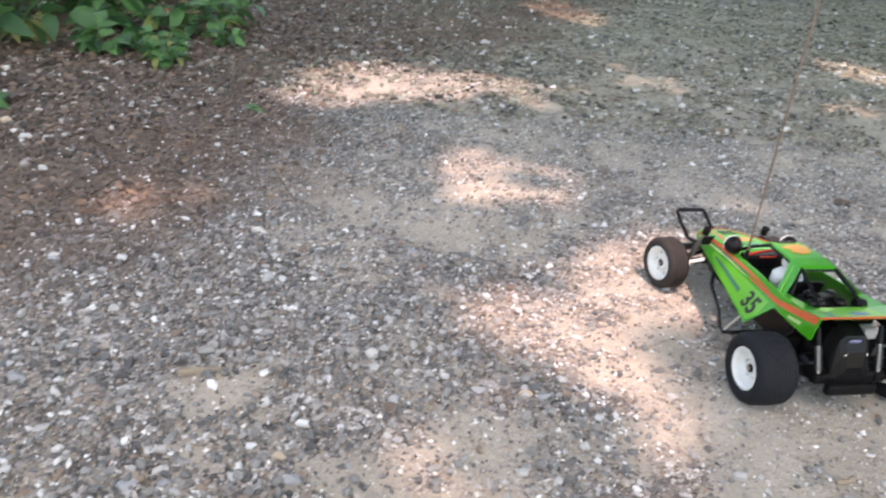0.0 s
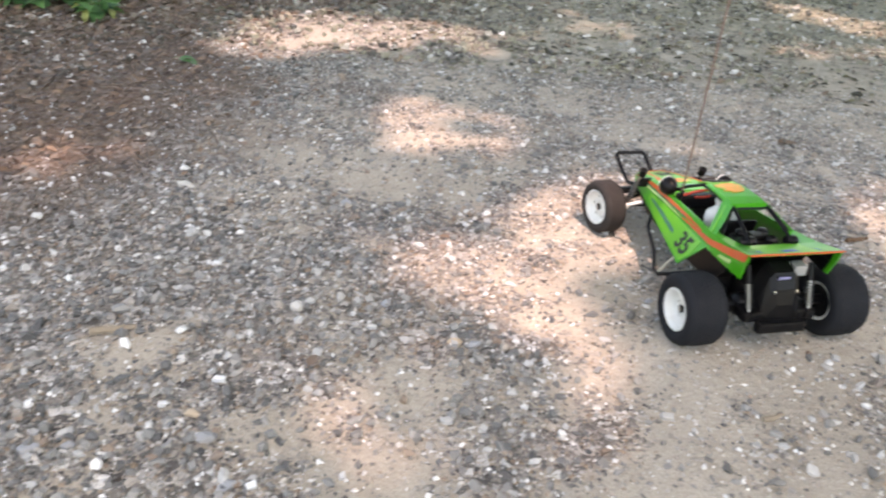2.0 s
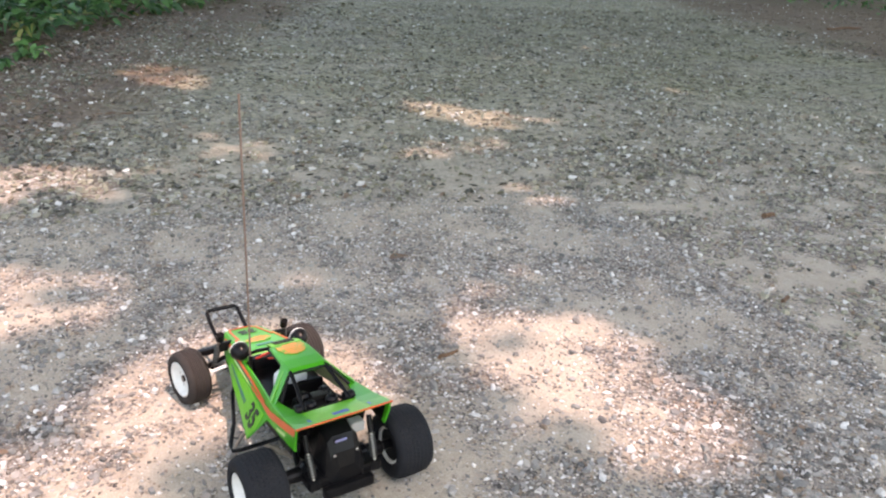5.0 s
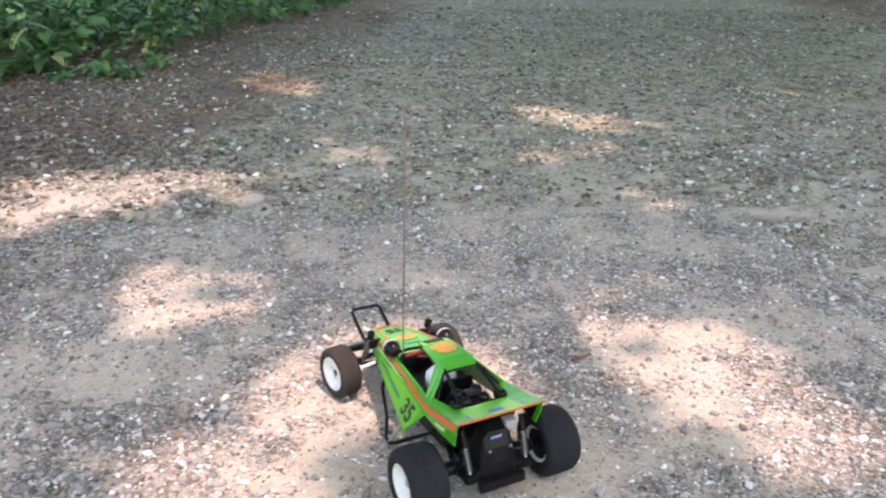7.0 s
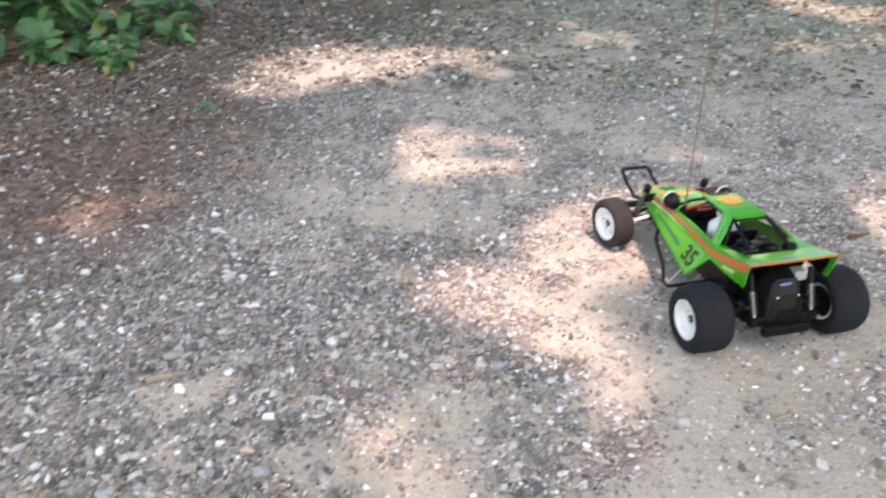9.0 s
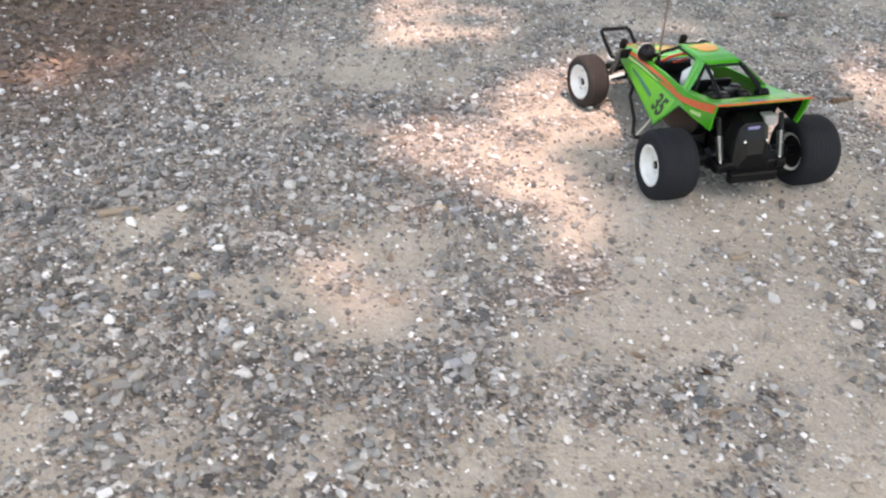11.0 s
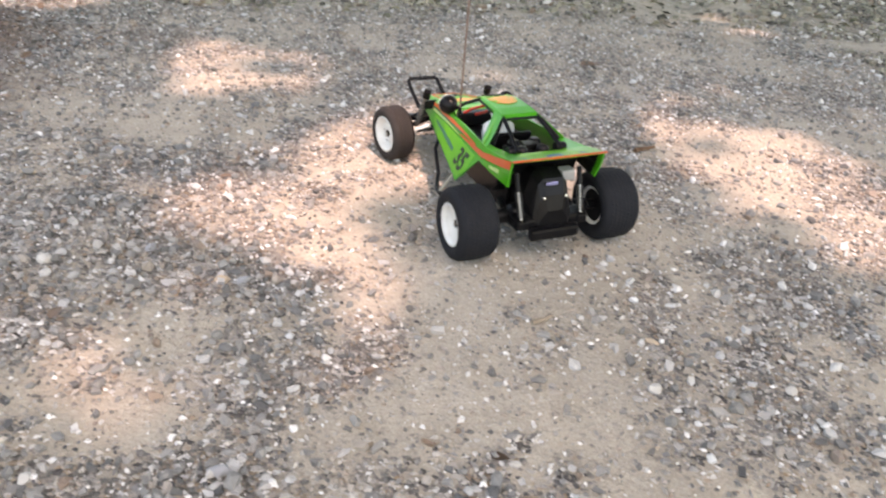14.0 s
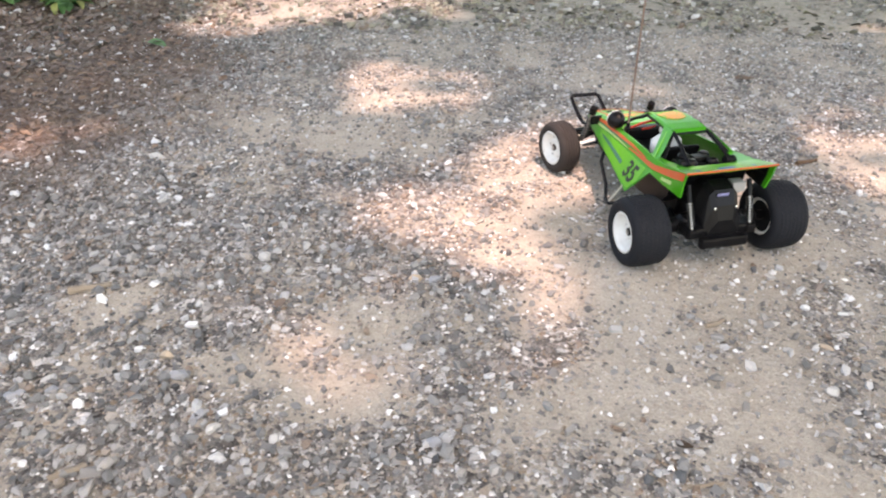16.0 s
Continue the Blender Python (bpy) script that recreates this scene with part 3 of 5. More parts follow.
def gravel():
    near = [scatter(-0.85, 1.25, 0.22, 1.75, 8600, 0.0040, 0.0115, 11, 2.3, 0.11), scatter(-0.85, 0.15, 0.22, 1.75, 5600, 0.0042, 0.0115, 12, 2.1),
            scatter(-0.85, 1.25, 0.22, 1.75, 170, 0.010, 0.0160, 2)]
    x, y, s = (np.concatenate(c) for c in zip(*near))
    half = (np.arange(len(x)) % 5 < 3) & (s < 0.009)
    v1, f1 = many_stones(x[half], y[half], s[half] * 1.05, broken_block(), 0.20, seed=3)
    v3, f3 = many_stones(x[~half], y[~half], s[~half], icosahedron(), 0.20, seed=33)
    f1, v1 = np.concatenate([f1, f3 + len(v1)]), np.concatenate([v1, v3])
    mid = [scatter(-2.2, 3.2, 1.75, 4.2, 5000, 0.006, 0.018, 4), scatter(-1.7, -0.85, 0.5, 1.75, 12000, 0.005, 0.014, 5),
           scatter(1.25, 2.6, 0.3, 1.75, 10000, 0.004, 0.013, 6), scatter(-1, 9, 4.2, 9.5, 1300, 0.009, 0.026, 7)]
    x, y, s = (np.concatenate(c) for c in zip(*mid))
    v2, f2 = many_stones(x, y, s, broken_block(), 0.12, seed=8)
    tagged(new("gravel", arrays("gravel", v1, f1, GRAVEL)), "loose grey, white and brown gravel pressed into dirt", "gravel", kind="stuff")
    tagged(new("gravel", arrays("gravel", v2, f2, MOSSY)), "mossy grey gravel with dark and pale chips", "gravel", kind="stuff")
    x, y, s = scatter(-0.85, 1.25, 0.22, 1.75, 52000, 0.0014, 0.0060, 1, 1.9, 0.42)
    me = arrays("grit", *many_stones(x, y, s, octahedron(), 0.15, seed=9), GRIT)
    tagged(new("grit", me), "fine pale and grey grit strewn over the dirt", "grit", kind="stuff")


gravel()

# ---- single stones that stand out ----
PALE_STONE = plain("pale_stone", (0.50, 0.485, 0.46), 0.6, dust=0.25, relief=0.002)
GREY_STONE = plain("grey_stone", (0.30, 0.31, 0.33), 0.65, dust=0.22, relief=0.002)
TAN_STONE = plain("tan_stone", (0.48, 0.38, 0.28), 0.7, dust=0.2, relief=0.002)


def lone_stone(x, y, length, width, turn, material, label, seed):
    g = np.random.default_rng(seed)
    bm = bmesh.new()
    bmesh.ops.create_icosphere(bm, subdivisions=2, radius=0.5)
    cut = g.normal(size=(12, 3))
    cut /= np.linalg.norm(cut, axis=1)[:, None]
    for v in bm.verts:
        p = np.array(v.co)
        for c in cut:
            over = p @ c - 0.31
            if over > 0:
                p = p - c * over * 0.97
        p = p * (1 + 0.025 * g.normal())
        v.co = (p[0] * length, p[1] * width, p[2] * min(length, width) * 0.75)
    ob = solid("stone", bm, material, label, "stone", group="larger stones on the track")
    low = min(v.co.z for v in ob.data.vertices)
    ob.matrix_world = pose(x, y, float(height(x, y)) - low - 0.22 * width, 0, 0, turn)
    return ob


WHITE_STONES = [(-0.330, 0.993, 0.030, 0.018, -20), (-0.112, 0.719, 0.022, 0.019, 70), (-0.555, 0.848, 0.020, 0.015, 30), (-0.260, 0.500, 0.018, 0.013, 10),
                (0.444, 0.506, 0.015, 0.014, 0), (0.566, 0.500, 0.014, 0.012, 30), (0.457, 0.704, 0.018, 0.011, -30), (-0.576, 1.806, 0.024, 0.02, 0),
                (-0.982, 1.815, 0.042, 0.030, -10), (0.158, 0.515, 0.016, 0.011, -20), (0.938, 2.587, 0.045, 0.026, 0), (0.765, 3.330, 0.035, 0.025, 0),
                (-0.083, 2.568, 0.050, 0.028, 10), (-0.780, 1.527, 0.027, 0.023, 0), (-0.883, 1.188, 0.036, 0.026, 35), (-0.099, 0.447, 0.017, 0.013, 20),
                (-0.046, 0.440, 0.016, 0.012, 80)]
for i, (x, y, a, b, r) in enumerate(WHITE_STONES):
    lone_stone(x, y, a, b, r, PALE_STONE, "chalky white stone lying on the gravel", 100 + i)
for i, (x, y, a, b, r) in enumerate([(-0.855, 1.274, 0.034, 0.022, 15), (-0.815, 1.278, 0.030, 0.022, 80), (-0.795, 1.305, 0.022, 0.018, 40), (-0.900, 1.270, 0.022, 0.016, 0),
                                     (-0.810, 1.115, 0.028, 0.022, 30), (-0.505, 0.599, 0.022, 0.015, -30), (0.307, 0.434, 0.013, 0.009, 0), (0.082, 0.438, 0.014, 0.010, 50)]):
    lone_stone(x, y, a, b, r, PALE_STONE, "off-white stone lying on brown soil and gravel", 120 + i)
GREY_STONES = [(-0.148, 0.510, 0.024, 0.017, 0), (-0.280, 0.476, 0.024, 0.016, 20), (-0.113, 0.462, 0.022, 0.015, 60), (0.081, 0.691, 0.020, 0.015, 40),
               (0.088, 0.440, 0.024, 0.016, 0), (-0.105, 0.985, 0.022, 0.016, 10), (-0.453, 0.597, 0.026, 0.018, 0), (0.285, 0.805, 0.014, 0.011, 20),
               (-0.552, 0.842, 0.020, 0.014, 20), (-0.251, 0.487, 0.016, 0.012, 0), (-0.020, 0.753, 0.018, 0.013, 70)]
for i, (x, y, a, b, r) in enumerate(GREY_STONES):
    lone_stone(x, y, a, b, r, GREY_STONE, "blue-grey stone half bedded in dirt", 140 + i)
for i, (x, y, a, b, r) in enumerate([(-0.190, 0.915, 0.024, 0.018, 10), (0.060, 0.690, 0.022, 0.016, 0), (0.466, 0.573, 0.015, 0.010, -30),
                                     (-0.936, 1.344, 0.038, 0.030, 20), (-0.167, 0.538, 0.016, 0.012, 0)]):
    lone_stone(x, y, a, b, r, TAN_STONE, "tan stone half bedded in dirt", 170 + i)


# ---- twigs, bark and fallen leaves ----
def stick(x, y, length, turn, r, material, label, seed, category="stick", name="stick"):
    g = np.random.default_rng(seed)
    n = 7
    pts = [((i / (n - 1) - 0.5) * length, 0.05 * length * g.normal() * 0.5, r * (0.9 + 0.2 * g.random())) for i in range(n)]
    bm = tube(bmesh.new(), pts, r, 7, r * 0.7)
    for v in bm.verts:
        v.co += Vector(g.normal(size=3) * r * 0.10)
    ob = solid(name, bm, material, label, category, group="twigs on the track")
    ob.matrix_world = pose(x, y, float(height(x, y)) - 0.0005, 0, 0, turn)
    return ob


stick(-0.281, 0.642, 0.042, 22, 0.0042, TWIG, "short dry tan twig lying on gravel", 1)
stick(0.345, 0.843, 0.042, -48, 0.0042, TWIG, "split tan wood chip on sandy dirt", 2)
stick(0.369, 0.611, 0.024, 28, 0.0028, TWIG, "small tan wood splinter on gravel", 3)
stick(0.618, 1.020, 0.036, 20, 0.0036, DARKWOOD, "dark reddish piece of bark on dirt", 4)
stick(1.596, 1.485, 0.034, 10, 0.007, DARKWOOD, "dark knobbly bit of bark on gravel", 5)
stick(1.293, 1.076, 0.030, 30, 0.0045, DARKWOOD, "dark brown bit of bark on gravel", 6)
stick(-0.197, 0.393, 0.028, 35, 0.0034, TWIG, "dry brown twig on gravel", 7)
stick(0.30, 0.40, 0.035, 5, 0.0020, TWIG, "thin dry twig on gravel", 8)
stick(0.065, 2.767, 0.11, 3, 0.0026, DARKWOOD, "long dark twig lying on the leaf mould", 9)
stick(6.34, 6.10, 0.62, 17, 0.012, DARKWOOD, "long dark fallen branch on gravel", 10)


def leaf_shape(length=1.0, width=0.5, fold=0.12, droop=0.25, n=4, lobed=0.0):
    """A pointed leaf along +x: places and triangles, folded at the midrib and drooping."""
    t = np.linspace(0, 1, n + 1)
    w = width * 0.5 * np.sin(np.pi * t ** 0.75) ** 0.8 * (1 + lobed * np.cos(t * 25))
    z = -droop * t ** 2 * length
    v, f = [], []
    for i in range(n + 1):
        v += [(t[i] * length, -w[i], z[i] + fold * w[i]), (t[i] * length, 0, z[i]), (t[i] * length, w[i], z[i] + fold * w[i])]
    for i in range(n):
        a = i * 3
        for j in (0, 1):
            f += [(a + j, a + 3 + j, a + 4 + j), (a + j, a + 4 + j, a + 1 + j)]
    return np.array(v, float), np.array(f)


def many_leaves(base, x, y, z, size, yaw, pitch, roll):
    bv, bf = base
    n, k = len(x), len(bv)
    v = np.repeat(bv[None], n, 0) * size[:, None, None]
    for i, j, ang in ((1, 2, roll), (2, 0, pitch), (0, 1, yaw)):
        c, s = np.cos(ang)[:, None], np.sin(ang)[:, None]
        p, q = v[:, :, i].copy(), v[:, :, j].copy()
        v[:, :, i], v[:, :, j] = p * c - q * s, p * s + q * c
    v += np.stack([x, y, z], 1)[:, None, :]
    return v.reshape(-1, 3), (bf[None] + (np.arange(n) * k)[:, None, None]).reshape(-1, 3)


def planted_edge(y):
    """Where the planted strip begins, as x for a y."""
    return np.interp(y, [0.0, 1.75, 1.95, 2.3, 2.9, 3.6, 3.75, 4.4, 6.0, 8.2, 14.0], [-1.7, -1.35, -0.98, -0.80, -0.85, -0.72, -0.40, -0.18, 0.18, 0.95, 3.4])


def litter():
    g = np.random.default_rng(21)
    n = 16000
    y = 0.6 + 5.5 * g.random(n) ** 1.2
    x = planted_edge(y) + 0.10 + np.abs(g.normal(size=n)) * 0.24 - 0.45 * g.random(n)
    # thinner cover spreading from the woodland edge over the gravel
    m = 12000
    y2 = 0.85 + 1.9 * g.random(m)
    x2 = 0.30 * y2 - 0.80 + 0.10 * g.normal(size=m) - 0.9 * g.random(m)
    keep = wobble(x2, y2, 5.0, 3) + 0.5 * g.random(m) > 0.55
    small = np.concatenate([np.ones(len(x)), np.full(keep.sum(), 0.72)])
    x, y = np.concatenate([x, x2[keep]]), np.concatenate([y, y2[keep]])
    keep = (x > -3) & (np.hypot(x + 0.28, y - 1.92) > 0.10 + 0.26 * g.random(len(x)))
    x, y = x[keep], y[keep]
    n = len(x)
    size = (0.007 + 0.024 * g.random(n) ** 2.4) * small[keep]
    v, f = many_leaves(leaf_shape(1, 0.62, 0.25, 0.12, 2), x, y, height(x, y) + 0.004 + 0.007 * g.random(n), size, g.random(n) * 6.28,
                       0.7 * (g.random(n) - 0.5), 1.0 * (g.random(n) - 0.5))
    v[:, 2] = np.maximum(v[:, 2], height(v[:, 0], v[:, 1]) + 0.0008)
    tagged(new("leaf_litter", arrays("leaf_litter", v, f, LITTER)), "brown crumbled dead leaves on dark soil", "leaf litter", kind="stuff")


litter()


def trodden():
    """Flat bits of old leaves and moss pressed into the track farther off."""
    g = np.random.default_rng(71)
    n = 19000
    x, y = -0.6 + 6.2 * g.random(n), 1.7 + 5.6 * g.random(n) ** 1.15
    keep = (x > planted_edge(y) + 0.1) & (x < 0.9 + 1.0 * y) & (wobble(x, y, 3.1, 1) + 0.5 * g.random(n) > 0.55)
    keep &= np.hypot(x + 0.28, y - 1.92) > 0.10 + 0.26 * g.random(n)
    x, y = x[keep], y[keep]
    n = len(x)
    size = (0.009 + 0.022 * g.random(n) ** 2) * (0.75 + 0.16 * y)
    v, f = many_leaves(leaf_shape(1, 0.6, 0.5, 0.2, 2), x, y, height(x, y) + 0.002 + 0.005 * g.random(n), size, g.random(n) * 6.28,
                       0.9 * (g.random(n) - 0.5), 1.1 * (g.random(n) - 0.5))
    v[:, 2] = np.maximum(v[:, 2], height(v[:, 0], v[:, 1]) + 0.0008)
    tagged(new("leaf_litter", arrays("leaf_litter", v, f, TRODDEN)), "trodden dark and olive leaf bits on mossy gravel", "leaf litter", kind="stuff")


trodden()


def crumbs():
    """Bark crumbs, husks and pale stone chips between the dead leaves."""
    g = np.random.default_rng(61)
    n = 14000
    y = 0.7 + 5.0 * g.random(n) ** 1.1
    x = planted_edge(y) - 0.1 + 0.85 * g.random(n) ** 1.1
    keep = wobble(x, y, 4.0, 2) + 0.4 * g.random(n) > 0.42
    keep &= np.hypot(x + 0.28, y - 1.92) > 0.10 + 0.30 * g.random(n)
    x, y = x[keep], y[keep]
    me = arrays("crumbs", *many_stones(x, y, 0.005 + 0.013 * g.random(len(x)) ** 2.6, broken_block(), 0.1, seed=62), CHIPS)
    tagged(new("crumbs", me), "bark crumbs and pale chips on dark soil", "debris", kind="stuff")


crumbs()


def fallen_leaf(x, y, size, turn, material, label, seed):
    v, f = leaf_shape(1, 0.5, 0.3, 0.08, 6)
    v[:, 2] += 0.09
    ob = tagged(new("fallen_leaf", arrays("fallen_leaf", v * size, f, material, True)), label, "leaf", group="fallen leaves")
    low = (v[:, 2] * size).min()
    ob.matrix_world = pose(x, y, float(height(x, y)) - low + 0.001, 0, 0, turn)
    return ob


fallen_leaf(-0.565, 1.60, 0.065, -25, LEAF, "green leaf fallen on the brown soil", 1)
fallen_leaf(-0.60, 1.33, 0.03, 40, LITTER, "curled brown dead leaf on gravel", 2)
fallen_leaf(-0.08, 0.62, 0.022, 80, LITTER, "curled brown dead leaf on gravel", 3)
fallen_leaf(0.03, 0.92, 0.020, 10, LITTER, "curled brown dead leaf on gravel", 4)
fallen_leaf(0.62, 1.38, 0.05, 15, LITTER, "curled brown dead leaf on gravel", 5)
fallen_leaf(0.286, 0.442, 0.018, -10, LITTER, "curled brown dead leaf on gravel", 6)

# ---- herbs along the edge ----
LEAF_MESHES = [arrays("leaf", *leaf_shape(1, w, 0.28, d, 6, lob), LEAF, True) for w, d, lob in ((0.55, 0.35, 0.05), (0.68, 0.5, 0.08), (0.42, 0.3, 0.04))]
LEAF_MESH_YELLOW = arrays("leaf", *leaf_shape(1, 0.5, 0.28, 0.5, 6, 0.04), LEAF_YELLOW, True)


def herb(x, y, tall, stems, leaf, seed, label="low broad-leaved green herb growing beside the track"):
    g = np.random.default_rng(seed)
    root = tagged(new("herb_plant"), label, "plant", group="herbs beside the track")
    root.matrix_world = pose(x, y, float(height(x, y)) - 0.004)
    for s in range(stems):
        yaw = 6.283 * (s + 0.6 * g.random()) / stems
        reach, top = tall * (0.35 + 0.7 * g.random()), tall * (0.45 + 0.6 * g.random())
        pts = [(reach * q * math.cos(yaw), reach * q * math.sin(yaw), top * (1.7 * q - 0.8 * q * q) + 0.002) for q in (0, 0.25, 0.5, 0.75, 1.0)]
        part("stem", tube(bmesh.new(), pts, 0.0022, 5, 0.001), STEM, root)
        for q in (0.3, 0.45, 0.6, 0.75, 0.9, 1.0, 1.0):
            side = yaw + (g.random() - 0.5) * 3.4
            at = Vector((reach * q * math.cos(yaw), reach * q * math.sin(yaw), top * (1.7 * q - 0.8 * q * q) + 0.002))
            size = leaf * (0.55 + 0.65 * g.random())
            old = g.random() < 0.07
            me = LEAF_MESH_YELLOW if old else LEAF_MESHES[int(g.integers(3))]
            part("leaf", me, None, root, "yellowed drooping leaf" if old else "",
                 at=Matrix.Translation(at) @ pose(0, 0, 0, math.degrees(0.5 * g.normal()), math.degrees(-0.15 + 0.35 * g.normal()), math.degrees(side)) @ Matrix.Diagonal((size, size, size, 1)))
    return root


HERBS = [(-1.06, 1.95, 0.08, 7, 0.055), (-0.92, 2.02, 0.06, 6, 0.048), (-0.97, 2.24, 0.10, 6, 0.060), (-0.85, 2.22, 0.07, 6, 0.045),
         (-1.33, 1.92, 0.14, 7, 0.085), (-1.15, 1.52, 0.05, 4, 0.042), (-1.03, 1.44, 0.035, 4, 0.030), (-1.06, 1.27, 0.03, 3, 0.028), (-1.16, 2.25, 0.15, 8, 0.080),
         (-0.90, 2.45, 0.12, 7, 0.060), (-1.06, 3.13, 0.10, 6, 0.065), (-1.30, 3.45, 0.18, 8, 0.085), (-0.93, 3.55, 0.11, 7, 0.070), (-0.80, 3.86, 0.13, 7, 0.080),
         (-0.52, 3.70, 0.09, 7, 0.070), (-0.34, 3.86, 0.07, 6, 0.055), (-0.75, 4.15, 0.20, 9, 0.100), (-0.38, 4.45, 0.15, 8, 0.085), (-0.12, 5.5, 0.14, 7, 0.085),
         (0.16, 5.90, 0.15, 8, 0.085), (0.42, 6.40, 0.15, 8, 0.085), (0.70, 7.20, 0.18, 8, 0.095), (0.25, 6.70, 0.22, 9, 0.11), (-0.25, 5.05, 0.16, 8, 0.08), (0.80, 7.75, 0.20, 8, 0.10),
         (-0.68, 3.62, 0.05, 6, 0.045), (-0.42, 3.62, 0.05, 6, 0.042), (-0.95, 3.74, 0.08, 7, 0.060), (-0.78, 2.12, 0.04, 6, 0.036), (-0.86, 1.90, 0.045, 6, 0.040)]
for i, (x, y, tall, stems, leaf) in enumerate(HERBS):
    herb(x, y, tall, stems, leaf * (1.15 if y < 2.6 else 1.0), 300 + i)


def undergrowth(name, x, y, low, high, size_low, size_high, seed, label, material=LEAF):
    g = np.random.default_rng(seed)
    n = len(x)
    z = height(x, y) + low + (high - low) * g.random(n) ** 0.8
    size = size_low + (size_high - size_low) * g.random(n) ** 1.6
    # broad leaves, narrow drooping ones and small leaflets, mixed
    vs, fs, done = [], [], 0
    for k, (width, droop, times) in enumerate(((0.55, 0.4, 1.0), (0.24, 0.7, 1.25), (0.62, 0.3, 0.55), (0.40, 0.5, 0.85))):
        one = np.arange(n) % 4 == k
        m = int(one.sum())
        v, f = many_leaves(leaf_shape(1, width, 0.32, droop, 4), x[one], y[one], z[one], size[one] * times, g.random(m) * 6.28,
                           1.0 * (g.random(m) - 0.6), 1.3 * (g.random(m) - 0.5))
        vs.append(v), fs.append(f + done)
        done += len(v)
    v, f = np.concatenate(vs), np.concatenate(fs)
    v[:, 2] = np.maximum(v[:, 2], height(v[:, 0], v[:, 1]) + 0.001)
    return tagged(new(name, arrays(name, v, f, material, True)), label, "undergrowth", kind="stuff")


g = np.random.default_rng(55)
uy = 1.9 + 9.5 * g.random(12000) ** 1.15
ux = planted_edge(uy) - np.interp(uy, [3.5, 5.0], [0.32, 0.04]) - 2.6 * g.random(12000) ** 1.2
clump = wobble(ux, uy, 2.6, 6) > 0.33
undergrowth("undergrowth", ux[clump], uy[clump], 0.01, 0.30, 0.05, 0.11, 56, "dense green herbs and brambles along the woodland edge")
uy = 1.2 + 9.0 * g.random(16000)
back = 0.45 + 2.4 * g.random(16000)
ux = planted_edge(uy) - back
undergrowth("shrubs", ux, uy, 0.05, 0.20 + 0.32 * np.clip(back - 0.3, 0, 1.4), 0.06, 0.13, 58, "tall dark green shrubs behind the herbs at the woodland edge")
uy = 1.9 + 7.0 * g.random(420)
ux = planted_edge(uy) - 0.02 - 1.2 * g.random(420) ** 1.4
undergrowth("undergrowth", ux[:200], uy[:200], 0.02, 0.26, 0.05, 0.10, 59, "yellowed leaves among the herbs at the woodland edge", LEAF_YELLOW)
undergrowth("undergrowth", ux[200:], uy[200:], 0.01, 0.12, 0.02, 0.05, 60, "withered brown leaves under the herbs", LITTER)
ux, uy = 8.7 + 4.5 * g.random(2600), 6.9 + 6 * g.random(2600)
undergrowth("undergrowth", ux, uy, 0.01, 0.45, 0.08, 0.16, 57, "dark green bushes on the far side of the track")


